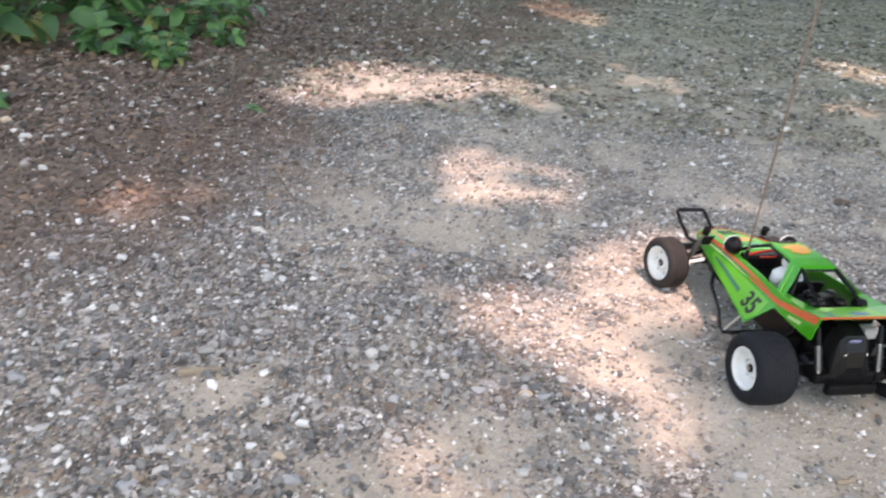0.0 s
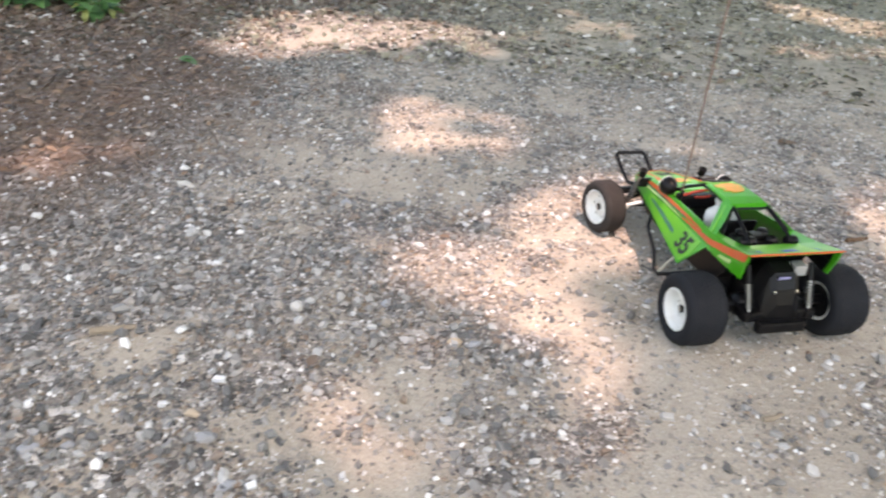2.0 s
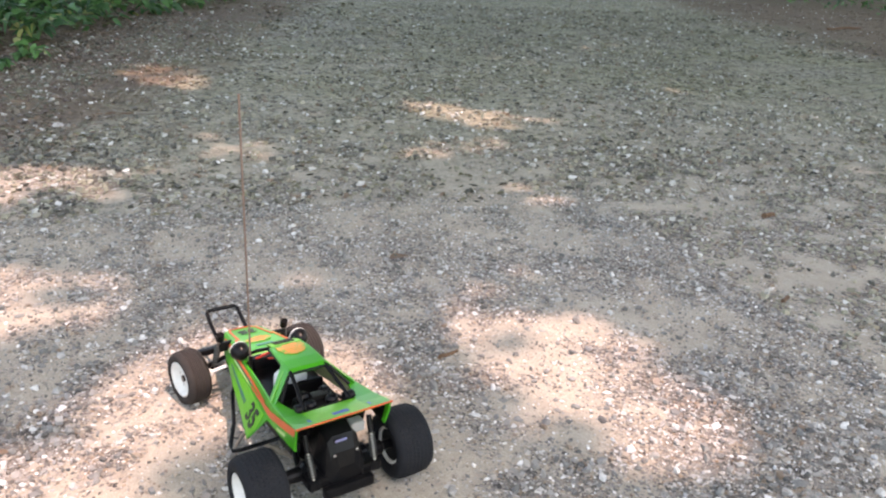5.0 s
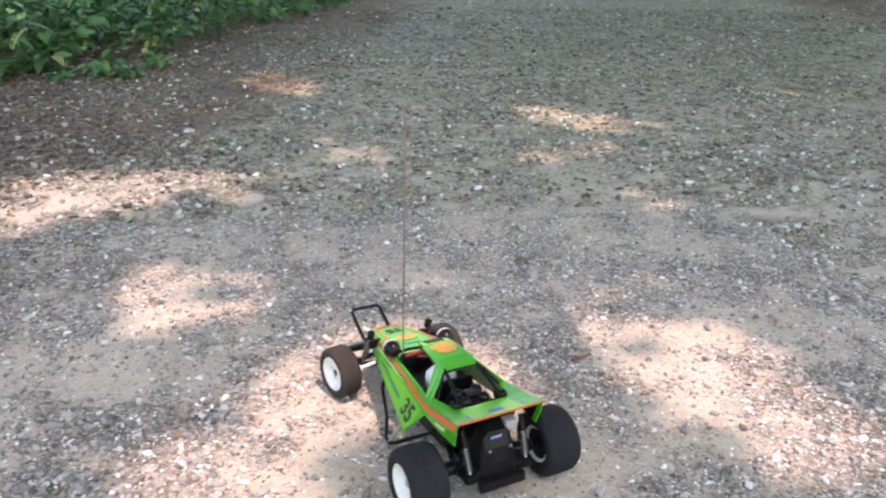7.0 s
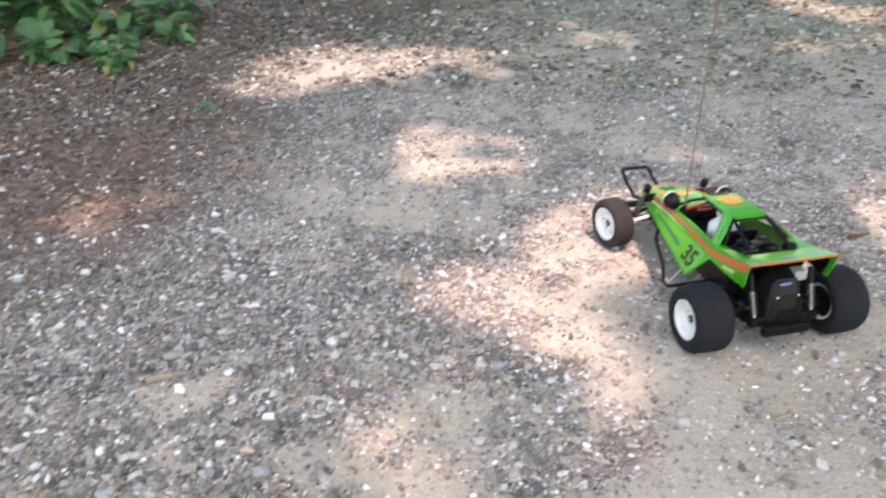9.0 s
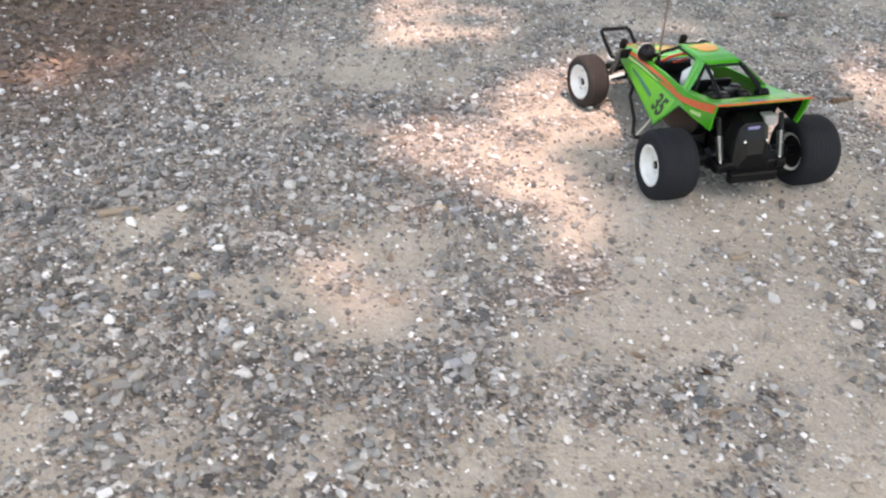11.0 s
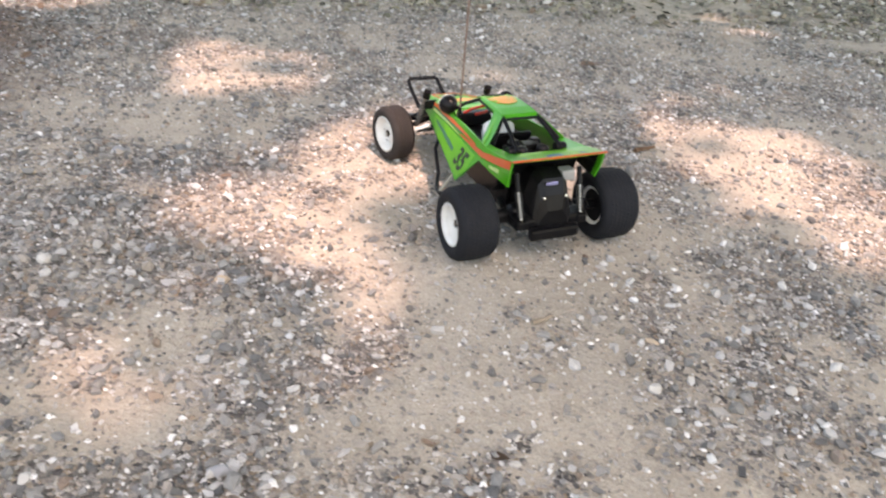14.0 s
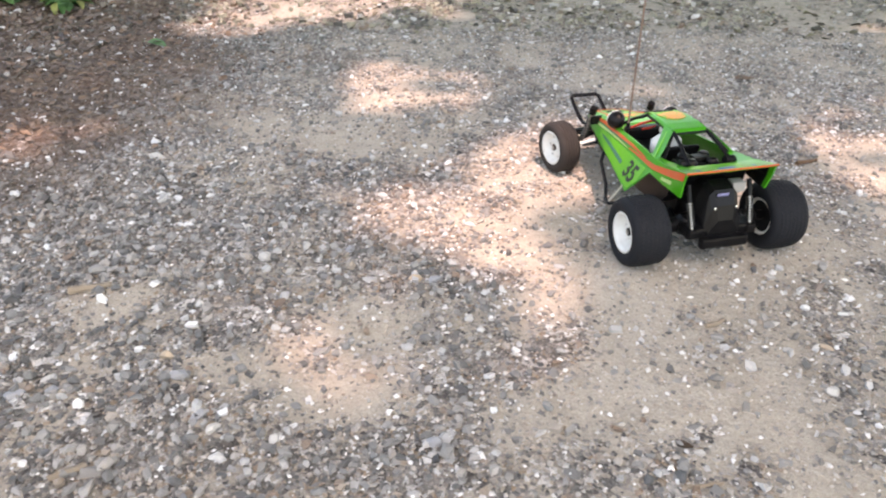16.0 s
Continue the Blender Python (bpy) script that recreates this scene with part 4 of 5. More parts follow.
# ---- the tree whose crown shades the track ----
def shade_tree(bx, by, cx, cy, rx, ry, first, seed):
    root = tagged(new("broadleaf_tree"), "tall unseen leafy tree whose crown overhangs and shades the track", "tree", group="trees over the track")
    base = Vector((bx, by, 0.0))
    root.matrix_world = Matrix.Translation(base)
    g = np.random.default_rng(seed)
    bm = tube(bmesh.new(), [(0, 0, -0.1), (0.02, 0.03, 0.5), (0.08, 0.05, 1.6), (0.15, 0.2, 2.8), (0.3, 0.4, 4.6), (0.5, 0.7, 7.0)], 0.24, 14, 0.08)
    for v in bm.verts:
        v.co.x += 0.02 * math.sin(v.co.z * 9 + v.co.y * 20)
    part("trunk", bm, BARK, root, smooth=True)
    for k in range(9):
        a = radians(first + 11 * k)
        reach = 4.0 + 4.0 * g.random()
        z0, z1 = 3.6 + 0.30 * k, 6.6 + 0.6 * g.random()
        pts = [(0.15 + reach * q * math.cos(a + 0.25 * q), 0.2 + reach * q * math.sin(a + 0.25 * q), z0 + (z1 - z0) * (1.6 * q - 0.6 * q * q)) for q in (0, 0.2, 0.45, 0.7, 1.0)]
        cut = 5
        while cut > 2:
            px, py, pz = (np.array([p[i] for p in pts[:cut]]) for i in range(3))
            px, py = px + base.x, py + base.y
            k2 = pz / SUN_TO.z
            if not (in_gap(px - SUN_TO.x * k2, py - SUN_TO.y * k2, 0.15) > 0).any():
                break
            cut -= 1
        part("limb", tube(bmesh.new(), pts[:cut], 0.075, 8, 0.02), BARK, root, smooth=True)
    # leaves in four layers; smaller ones over the track, where the crown is thin and broken
    blade = leaf_shape(1, 0.75, 0.2, 0.25, 3)
    blade = (blade[0] - np.array([0.5, 0, -0.1]), blade[1])
    vs, fs, first_vertex = [], [], 0
    for z0, fine in ((6.3, 1), (6.65, 1), (7.0, 1), (7.3, 1), (6.3, 0), (6.65, 0), (7.0, 0), (7.3, 0)):
        step = 0.072 if fine else 0.155
        x0, x1, y0, y1 = cx - rx * 1.1, cx + rx * 1.1, cy - ry * 1.1, cy + ry * 1.1
        if fine:
            x0, x1, y0, y1 = max(x0, -0.9), min(x1, 3.1), max(y0, -1.9), min(y1, 2.9)
        if x1 <= x0 or y1 <= y0:
            continue
        gx, gy = np.meshgrid(np.arange(x0, x1, step), np.arange(y0, y1, step))
        gx, gy = gx.ravel() + step * (g.random(gx.size) - 0.5), gy.ravel() + step * (g.random(gy.size) - 0.5)
        z = z0 + 0.5 * (wobble(gx, gy, 0.5, 7) - 0.5) + 0.2 * (g.random(gx.size) - 0.5)
        sx, sy = gx - SUN_TO.x * z / SUN_TO.z, gy - SUN_TO.y * z / SUN_TO.z
        small = (gx > -0.9) & (gx < 3.1) & (gy > -1.9) & (gy < 2.9)
        lit = in_gap(sx, sy, 0.030 if fine else 0.06)
        stay = (1 - lit) ** 0.01 * -np.log(np.clip(lit, 0.01, 1.0)) / 4.6
        keep = (small == bool(fine)) & (g.random(gx.size) < stay)
        keep &= ((gx - cx) / rx) ** 2 + ((gy - cy) / ry) ** 2 < 0.8 + 0.35 * wobble(gx, gy, 0.6, 2)
        gx, gy, z = gx[keep], gy[keep], z[keep]
        n = len(gx)
        size = (0.100 + 0.035 * g.random(n)) if fine else (0.20 + 0.08 * g.random(n))
        v, f = many_leaves(blade, gx, gy, z, size, g.random(n) * 6.28, 0.5 * (g.random(n) - 0.5), 0.5 * (g.random(n) - 0.5))
        vs.append(v), fs.append(f + first_vertex)
        first_vertex += len(v)
    v, f = np.concatenate(vs), np.concatenate(fs)
    me = arrays("crown", v - np.array(base), f, CROWN_LEAF, True)
    part("crown", me, None, root)


shade_tree(-3.4, 2.0, 3.6, 3.2, 6.8, 5.6, -42, 77)
# this one is added out of sight to shade the far ground
shade_tree(13.5, 14.0, 10.5, 11.0, 8.0, 6.5, 160, 78)


# ---- the toy buggy ----
# x ahead, y to its left, z up, from the ground midway between the axles
def wheel(parent, x, y, r, w, rim, out, steer, ribs):
    """A wheel: hub, tyre and dished rim. out: +1 on the left side, -1 on the right."""
    z = r - 0.001
    axle = spin(bmesh.new(), [(0, -w * 0.45), (0.0045, -w * 0.45), (0.0045, w * 0.30), (0, w * 0.30)], 10)
    hub = part("wheel", axle, BLACK, parent, at=pose(x, y, z, 0, 0, steer + (0 if out > 0 else 180)))
    h = w / 2
    prof = [(rim, -h * 0.80), (rim * 1.18, -h * 0.96), (r * 0.80, -h), (r * 0.93, -h * 0.90), (r * 0.985, -h * 0.68)]
    if ribs:
        for k in range(-2, 3):
            prof += [(r, (k - 0.36) * h * 0.27), (r, (k + 0.30) * h * 0.27), (r * 0.965, (k + 0.40) * h * 0.27), (r * 0.965, (k + 0.58) * h * 0.27)]
        prof = prof[:-2]
    else:
        prof += [(r, -h * 0.35), (r * 1.004, 0), (r, h * 0.35)]
    prof += [(r * 0.985, h * 0.68), (r * 0.93, h * 0.90), (r * 0.80, h), (rim * 1.18, h * 0.96), (rim, h * 0.80)]
    bm = spin(bmesh.new(), prof, 56)
    if not ribs:
        # low pin tread across the broad tyre
        n = 56
        for j in range(n):
            for k in range(-3, 4):
                a = 2 * math.pi * (j + 0.5 * (k % 2)) / n
                m = Matrix.Rotation(-a, 4, "Y")
                rr = r * (1.0 - 0.012 * abs(k) ** 1.5 / 3)
                c = m @ Vector((rr, k * h * 0.22, 0))
                hull_box(bm, c.x, c.y, c.z, 0.0008, 0.0024, 0.0024, m)
    tyre = part("tyre", bm, TYRE_DUST if ribs else RUBBER, hub, "black rubber tyre brown with dust" if ribs else "dusty black rubber tyre", smooth=False)
    for p in tyre.data.polygons:
        p.use_smooth = p.area > 2.0e-6
    d = h * 0.80
    part("rim", spin(bmesh.new(), [(rim * 0.99, -d), (rim * 1.06, -d), (rim * 1.0, -d * 0.8), (rim * 0.97, d * 0.80), (rim * 1.10, d * 0.98), (rim * 1.10, d * 1.12), (rim * 0.98, d * 1.14),
                                   (rim * 0.90, d * 0.85), (rim * 0.84, d * 0.45), (rim * 0.52, d * 0.34), (rim * 0.46, d * 0.62), (rim * 0.22, d * 0.66),
                                   (rim * 0.20, d * 0.50), (0, d * 0.50)], 40), WHITE, hub, "white plastic dish rim", smooth=True)
    part("rim_flange", spin(bmesh.new(), [(rim * 0.86, -d * 0.92), (rim * 1.02, -d * 1.02), (rim * 1.02, -d * 0.90), (rim * 0.88, -d * 0.80)], 28), WHITE, hub, "white plastic inner rim edge", smooth=True)
    # black disc added for the shade deep inside the rim
    part("rim_back", spin(bmesh.new(), [(0, -d * 0.82), (rim * 0.95, -d * 0.82), (rim * 0.95, -d * 0.60), (0, -d * 0.60)], 24), BLACK, hub)
    part("hub_nut", spin(bmesh.new(), [(0, d * 0.5), (0.0028, d * 0.5), (0.0028, d * 0.82), (0, d * 0.84)], 6), STEEL, hub)
    # holes drawn as solid discs, their shade put into the grey
    for k in range(6):
        a = 2 * math.pi * k / 6
        part("rim_hole", spin(bmesh.new(), [(0, d * 0.375), (rim * 0.09, d * 0.375), (rim * 0.09, d * 0.43), (0, d * 0.43)], 8), HOLE, hub,
             at=Matrix.Translation((rim * 0.68 * math.cos(a), 0, rim * 0.68 * math.sin(a))))
    return hub


# the flank of the shell, from the nose back: top edge, crease and lower edge as x, y, z
FLANK = [((0.158, 0.0225, 0.0690), (0.158, 0.0245, 0.0640), (0.156, 0.0250, 0.0585)), ((0.140, 0.0270, 0.0740), (0.140, 0.0290, 0.0670), (0.138, 0.0300, 0.0585)),
         ((0.100, 0.0315, 0.0835), (0.100, 0.0345, 0.0730), (0.098, 0.0385, 0.0590)), ((0.045, 0.0376, 0.0925), (0.045, 0.0420, 0.0815), (0.045, 0.0500, 0.0575)),
         ((-0.020, 0.0435, 0.0985), (-0.020, 0.0485, 0.0870), (-0.020, 0.0635, 0.0560)), ((-0.064, 0.0480, 0.1015), (-0.064, 0.0530, 0.0895), (-0.064, 0.0735, 0.0550)),
         ((-0.088, 0.0512, 0.1035), (-0.088, 0.0560, 0.0905), (-0.086, 0.0575, 0.0880)), ((-0.120, 0.0530, 0.1085), (-0.120, 0.0560, 0.0960), (-0.118, 0.0560, 0.0860)),
         ((-0.1575, 0.0550, 0.1178), (-0.154, 0.0550, 0.1030), (-0.149, 0.0530, 0.0850))]
FLANK_X = [row[0][0] for row in FLANK][::-1]


def flank(x, v, s, out=0.0):
    """A point of the shell's side: v is 0 at the top edge, 1 at the crease, 2 at the lower edge."""
    i = min(int(v), 1)
    p = []
    for axis in range(3):
        a, b = (float(np.interp(x, FLANK_X, [row[j][axis] for row in FLANK][::-1])) for j in (i, i + 1))
        p.append(a + (b - a) * (v - i))
    tilt = 0.35 if v < 1 else 0.25
    return p[0], s * (p[1] + out), p[2] + out * tilt


def shell(bm, grid, inward):
    """A bent panel of some thickness over a grid of points."""
    inward = Vector(inward)
    a = [[bm.verts.new(p) for p in row] for row in grid]
    b = [[bm.verts.new(Vector(p) + inward) for p in row] for row in grid]
    m, n = len(a), len(a[0])
    for i in range(m - 1):
        for j in range(n - 1):
            bm.faces.new((a[i][j], a[i][j + 1], a[i + 1][j + 1], a[i + 1][j]))
            bm.faces.new((b[i][j], b[i + 1][j], b[i + 1][j + 1], b[i][j + 1]))
    rim = [(i, 0) for i in range(m)] + [(m - 1, j) for j in range(1, n)] + [(i, n - 1) for i in range(m - 2, -1, -1)] + [(0, j) for j in range(n - 2, 0, -1)]
    for (i, j), (k, l) in zip(rim, rim[1:] + rim[:1]):
        bm.faces.new((a[i][j], a[k][l], b[k][l], b[i][j]))
    return bm


def race_number(size, shear):
    font = bpy.data.curves.new("number", "FONT")
    font.body, font.size, font.extrude, font.shear, font.offset = "35", size, 0.0003, shear, size * 0.022
    font.align_x, font.align_y = "CENTER", "CENTER"
    holder = bpy.data.objects.new("number", font)
    me = bpy.data.meshes.new_from_object(holder)
    bpy.data.objects.remove(holder)
    me.materials.append(INK)
    return me


def body_side(parent, s):
    """One side of the shell with its stripes and number panel; s: +1 left, -1 right."""
    xs = [0.158, 0.150, 0.140, 0.120, 0.100, 0.075, 0.045, 0.015, -0.020, -0.045, -0.064, -0.076, -0.088, -0.104, -0.120, -0.138, -0.1575]
    panel = part("side_panel", shell(bmesh.new(), [[flank(x, v, s) for v in (0.0, 0.06, 0.5, 0.94, 1.06, 1.5, 1.94, 2.0)] for x in xs], (0, -s * 0.0020, 0)), GREEN, parent)

    def band(name, rows, material, out, label=""):
        part(name, shell(bmesh.new(), [[flank(x, v0, s, out), flank(x, (v0 + v1) / 2, s, out), flank(x, v1, s, out)] for x, v0, v1 in rows], (0, -s * 0.0005, -0.0001)), material, panel, label)

    band("number_panel", [(0.085, 1.12, 1.55), (0.045, 1.10, 1.92), (0.0, 1.08, 1.92), (-0.040, 1.08, 1.92), (-0.063, 1.08, 1.90), (-0.074, 1.12, 1.84)], LIME, 0.0007, "yellow-green number panel")
    band("stripe", [(-0.156, 0.06, 0.74), (-0.138, 0.12, 0.78), (-0.120, 0.20, 0.80), (-0.088, 0.42, 0.86), (-0.050, 0.66, 0.92), (-0.015, 0.84, 0.95)], ORANGE, 0.0009, "orange-red stripe")
    band("stripe", [(0.150, 0.10, 0.42), (0.100, 0.10, 0.46), (0.075, 0.12, 0.50), (0.060, 0.30, 0.62), (0.030, 0.30, 0.62), (-0.020, 0.36, 0.62), (-0.062, 0.46, 0.60)], ORANGE, 0.0009, "orange-red stripe")
    band("stripe", [(0.150, 0.46, 0.56), (0.100, 0.50, 0.62), (0.060, 0.66, 0.76), (0.020, 0.66, 0.76), (-0.020, 0.66, 0.72)], TEAL, 0.0010, "dark green stripe")
    band("stripe", [(0.148, 0.66, 0.94), (0.100, 0.72, 0.98), (0.045, 0.82, 1.0), (-0.010, 0.97, 1.0)], PALE, 0.0008, "pale mint stripe")
    band("lettering_bar", [(0.075, 1.30, 1.44), (0.040, 1.36, 1.52), (0.000, 1.44, 1.60), (-0.016, 1.48, 1.62)], TEAL, 0.0011)
    band("lettering_bar", [(-0.112, 1.15, 1.55), (-0.122, 1.10, 1.50), (-0.134, 1.05, 1.45)], PALE, 0.0009)

    # the number follows the bent panel
    me = race_number(0.032, 0.12)
    for v in me.vertices:
        v.co = flank(-0.048 - s * v.co.x, min(max(1.50 - v.co.y / 0.0405, 1.0), 2.0), s, 0.0013 + v.co.z)
    part("number", me, None, panel, "black race number")


def rear_hatch(car):
    """The deck round the open engine bay, the wing behind it and the bars over it."""
    wing = part("rear_wing", shell(bmesh.new(), [[(x, y * k, z) for y in (-0.0315, 0.0, 0.0315)] for x, k, z in ((-0.116, 1.0, 0.1050), (-0.130, 1.0, 0.1085), (-0.158, 1.02, 0.1176))], (0.0006, 0, -0.0024)), LIME, car, "bright yellow-green rear wing panel")
    part("wing_edge", shell(bmesh.new(), [[(-0.1592, y, 0.1186), (-0.1590, y, 0.1166)] for y in (-0.0556, -0.028, 0.0, 0.028, 0.0556)], (0.0012, 0, 0)), ORANGE, wing, "orange edge stripe")
    for y0, y1 in ((-0.053, -0.034), (-0.010, 0.008), (0.033, 0.053)):
        part("lettering_bar", sheet(bmesh.new(), [(-0.1400, y0, 0.1121), (-0.1400, y1, 0.1121), (-0.1480, y1, 0.1147), (-0.1480, y0, 0.1147)], (0.0002, 0, -0.0008)), BLUE, wing)
    for s in (1, -1):
        deck = [[(-0.066, s * 0.0475, 0.1016), (-0.066, s * 0.0425, 0.1014)], [(-0.088, s * 0.0512, 0.1036), (-0.090, s * 0.0400, 0.1030)], [(-0.104, s * 0.0521, 0.1061), (-0.106, s * 0.0345, 0.1040)],
                [(-0.120, s * 0.0530, 0.1086), (-0.117, s * 0.0317, 0.1052)], [(-0.140, s * 0.0540, 0.1136), (-0.132, s * 0.0317, 0.1091)], [(-0.158, s * 0.0550, 0.1179), (-0.158, s * 0.0322, 0.1176)]]
        part("side_deck", shell(bmesh.new(), deck, (0, 0, -0.0020)), GREEN, car)
        # black sheet inside the flank, added for the shade under the wing
        part("inner_liner", shell(bmesh.new(), [[flank(x, v, s, -0.0030) for v in (0.10, 1.0, 1.95)] for x in (-0.090, -0.120, -0.150)], (0, -s * 0.0010, 0)), BLACK, car, "black lining added for the shade under the wing")
        part("hatch_bar", tube(bmesh.new(), [(-0.064, s * 0.0205, 0.1252), (-0.090, s * 0.0235, 0.1168), (-0.116, s * 0.0270, 0.1064)], 0.0022, 8), BLACK, car)
        part("hatch_bar", tube(bmesh.new(), [(-0.068, s * 0.0245, 0.1230), (-0.086, s * 0.0410, 0.1040)], 0.0018, 8), BLACK, car)
        part("wing_mount", spin(bmesh.new(), [(0, -0.006), (0.0058, -0.006), (0.0064, -0.004), (0.0064, 0.004), (0.0058, 0.006), (0, 0.006)], 14), BLACK, car, at=Matrix.Translation((-0.108, s * 0.0290, 0.1040)))
        # broad rear pillar with a folded edge
        rings = [[(x0, s * y0, z), (x1, s * y1, z), (x1 + 0.001, s * (y1 - 0.004), z), (x0 + 0.004, s * (y0 - 0.004), z)] for x0, y0, x1, y1, z in
                 ((-0.088, 0.0508, -0.070, 0.0486, 0.1010), (-0.078, 0.0370, -0.058, 0.0355, 0.1140), (-0.0665, 0.0240, -0.046, 0.0238, 0.1262))]
        part("rear_pillar", loft(bmesh.new(), rings), GREEN, car)
        part("pillar_strip", sheet(bmesh.new(), [(-0.0800, s * 0.0506, 0.1030), (-0.0770, s * 0.0503, 0.1030), (-0.0545, s * 0.0245, 0.1255), (-0.0570, s * 0.0246, 0.1255)], (0.0003, -s * 0.0012, 0)), LIME, car, "yellow-green pillar strip")
        part("front_pillar", tube(bmesh.new(), [(0.000, s * 0.0205, 0.1232), (0.022, s * 0.0265, 0.1110), (0.044, s * 0.0335, 0.0945)], 0.0021, 8), BLACK, car)
        part("roof_rail", tube(bmesh.new(), [(-0.052, s * 0.0225, 0.1228), (-0.026, s * 0.0218, 0.1238), (0.001, s * 0.0200, 0.1220)], 0.0018, 8), BLACK, car)
    part("hatch_bar", tube(bmesh.new(), [(-0.066, -0.0235, 0.1240), (-0.066, 0.0235, 0.1240)], 0.0020, 8), BLACK, car)
    part("hatch_bar", tube(bmesh.new(), [(-0.114, -0.0310, 0.1030), (-0.114, 0.0310, 0.1030)], 0.0024, 8), BLACK, car)


def roof(car):
    rings = []
    for x, w, z in ((-0.0670, 0.0230, 0.1262), (-0.062, 0.0238, 0.1278), (-0.045, 0.0236, 0.1288), (-0.022, 0.0225, 0.1286), (-0.006, 0.0212, 0.1270)):
        rings.append([(x, -w, z - 0.0042), (x, w, z - 0.0042), (x, w, z - 0.0020), (x, w * 0.90, z), (x, -w * 0.90, z), (x, -w, z - 0.0020)])
    top = part("roof", loft(bmesh.new(), rings), GREEN, car)
    part("visor", shell(bmesh.new(), [[(x, y, z) for y in (-w, 0.0, w)] for x, w, z in ((-0.005, 0.0190, 0.1272), (0.006, 0.0182, 0.1242), (0.016, 0.0170, 0.1200))], (-0.0006, 0, -0.0022)), LIME, top, "yellow-green slotted visor")
    for x, z in ((0.0010, 0.1262), (0.0060, 0.1250), (0.0110, 0.1230)):
        part("louvre", hull_box(bmesh.new(), x, 0, z, 0.0022, 0.024, 0.0014, Matrix.Rotation(0.35, 4, "Y")), INK, top)
    emblem = [(-0.034, -0.008), (-0.036, 0.002), (-0.031, 0.012), (-0.020, 0.0165), (-0.009, 0.0160), (-0.007, -0.0155), (-0.020, -0.0165), (-0.030, -0.0135)]
    part("decal", sheet(bmesh.new(), [(x, y, float(np.interp(x, [-0.045, -0.022, -0.006], [0.1288, 0.1286, 0.1270])) + 0.0008) for x, y in emblem], (0, 0, -0.0006)), FADED, top, "faded orange emblem")


def bonnet(car):
    """The sloping bonnet with its nose, emblem, edge stripes and number."""
    stations = ((0.170, 0.0150, 0.0560, 0.0615, 0.0135), (0.167, 0.0185, 0.0550, 0.0655, 0.0160), (0.158, 0.0225, 0.0570, 0.0710, 0.0195), (0.140, 0.0270, 0.0640, 0.0765, 0.0240),
                (0.100, 0.0315, 0.0740, 0.0862, 0.0285), (0.060, 0.0360, 0.0840, 0.0935, 0.0325), (0.045, 0.0376, 0.0870, 0.0955, 0.0340))
    rings = [[(x, -w, z0), (x, w, z0), (x, w, z1 - 0.0026), (x, wt, z1), (x, -wt, z1), (x, -w, z1 - 0.0026)] for x, w, z0, z1, wt in stations]
    hood = part("bonnet", loft(bmesh.new(), rings), GREEN, car)
    hx, hz = [q[0] for q in stations][::-1], [q[3] for q in stations][::-1]

    def top(x):
        return float(np.interp(x, hx, hz))

    def on_hood(name, pts, material, label="", lift=0.0009):
        part(name, sheet(bmesh.new(), [(x, y, top(x) + lift) for x, y in pts], (0, 0, -0.0006)), material, hood, label)

    on_hood("decal", [(0.078, -0.013), (0.076, 0.0), (0.078, 0.013), (0.086, 0.018), (0.092, 0.016), (0.098, 0.008), (0.100, 0.0), (0.098, -0.008), (0.092, -0.016), (0.086, -0.018)], EMBLEM, "faded orange sunburst emblem")
    for s in (1, -1):
        for pts in ([(0.050, 0.0335), (0.050, 0.0305), (0.098, 0.0245), (0.101, 0.0265)], [(0.098, 0.0265), (0.098, 0.0205), (0.1015, 0.0205), (0.1015, 0.0265)],
                    [(0.100, 0.0230), (0.100, 0.0203), (0.140, 0.0170), (0.156, 0.0130), (0.157, 0.0155), (0.141, 0.0195)]):
            on_hood("stripe", [(x, s * y) for x, y in pts], ORANGE, "orange stripe")
    on_hood("stripe", [(0.1575, -0.0155), (0.1575, 0.0155), (0.1540, 0.0155), (0.1540, -0.0155)], ORANGE, "orange stripe", 0.0013)
    on_hood("lettering_bar", [(0.062, -0.011), (0.062, 0.011), (0.068, 0.011), (0.068, -0.011)], TEAL)
    slope = math.degrees(math.atan2(top(0.110) - top(0.145), 0.035))
    part("number", race_number(0.024, 0.0), None, hood, "black race number", at=pose(0.128, 0, top(0.128) + 0.0012, 0, slope, 0) @ pose(0, 0, 0, 0, 0, 90))
    part("cowl", shell(bmesh.new(), [[(0.046, y, 0.0945 - 0.09 * abs(y) ** 1.0 * 0.5) for y in (-0.034, 0.0, 0.034)], [(0.041, y, 0.0885) for y in (-0.034, 0.0, 0.034)]], (-0.0016, 0, 0)), GREEN, hood)


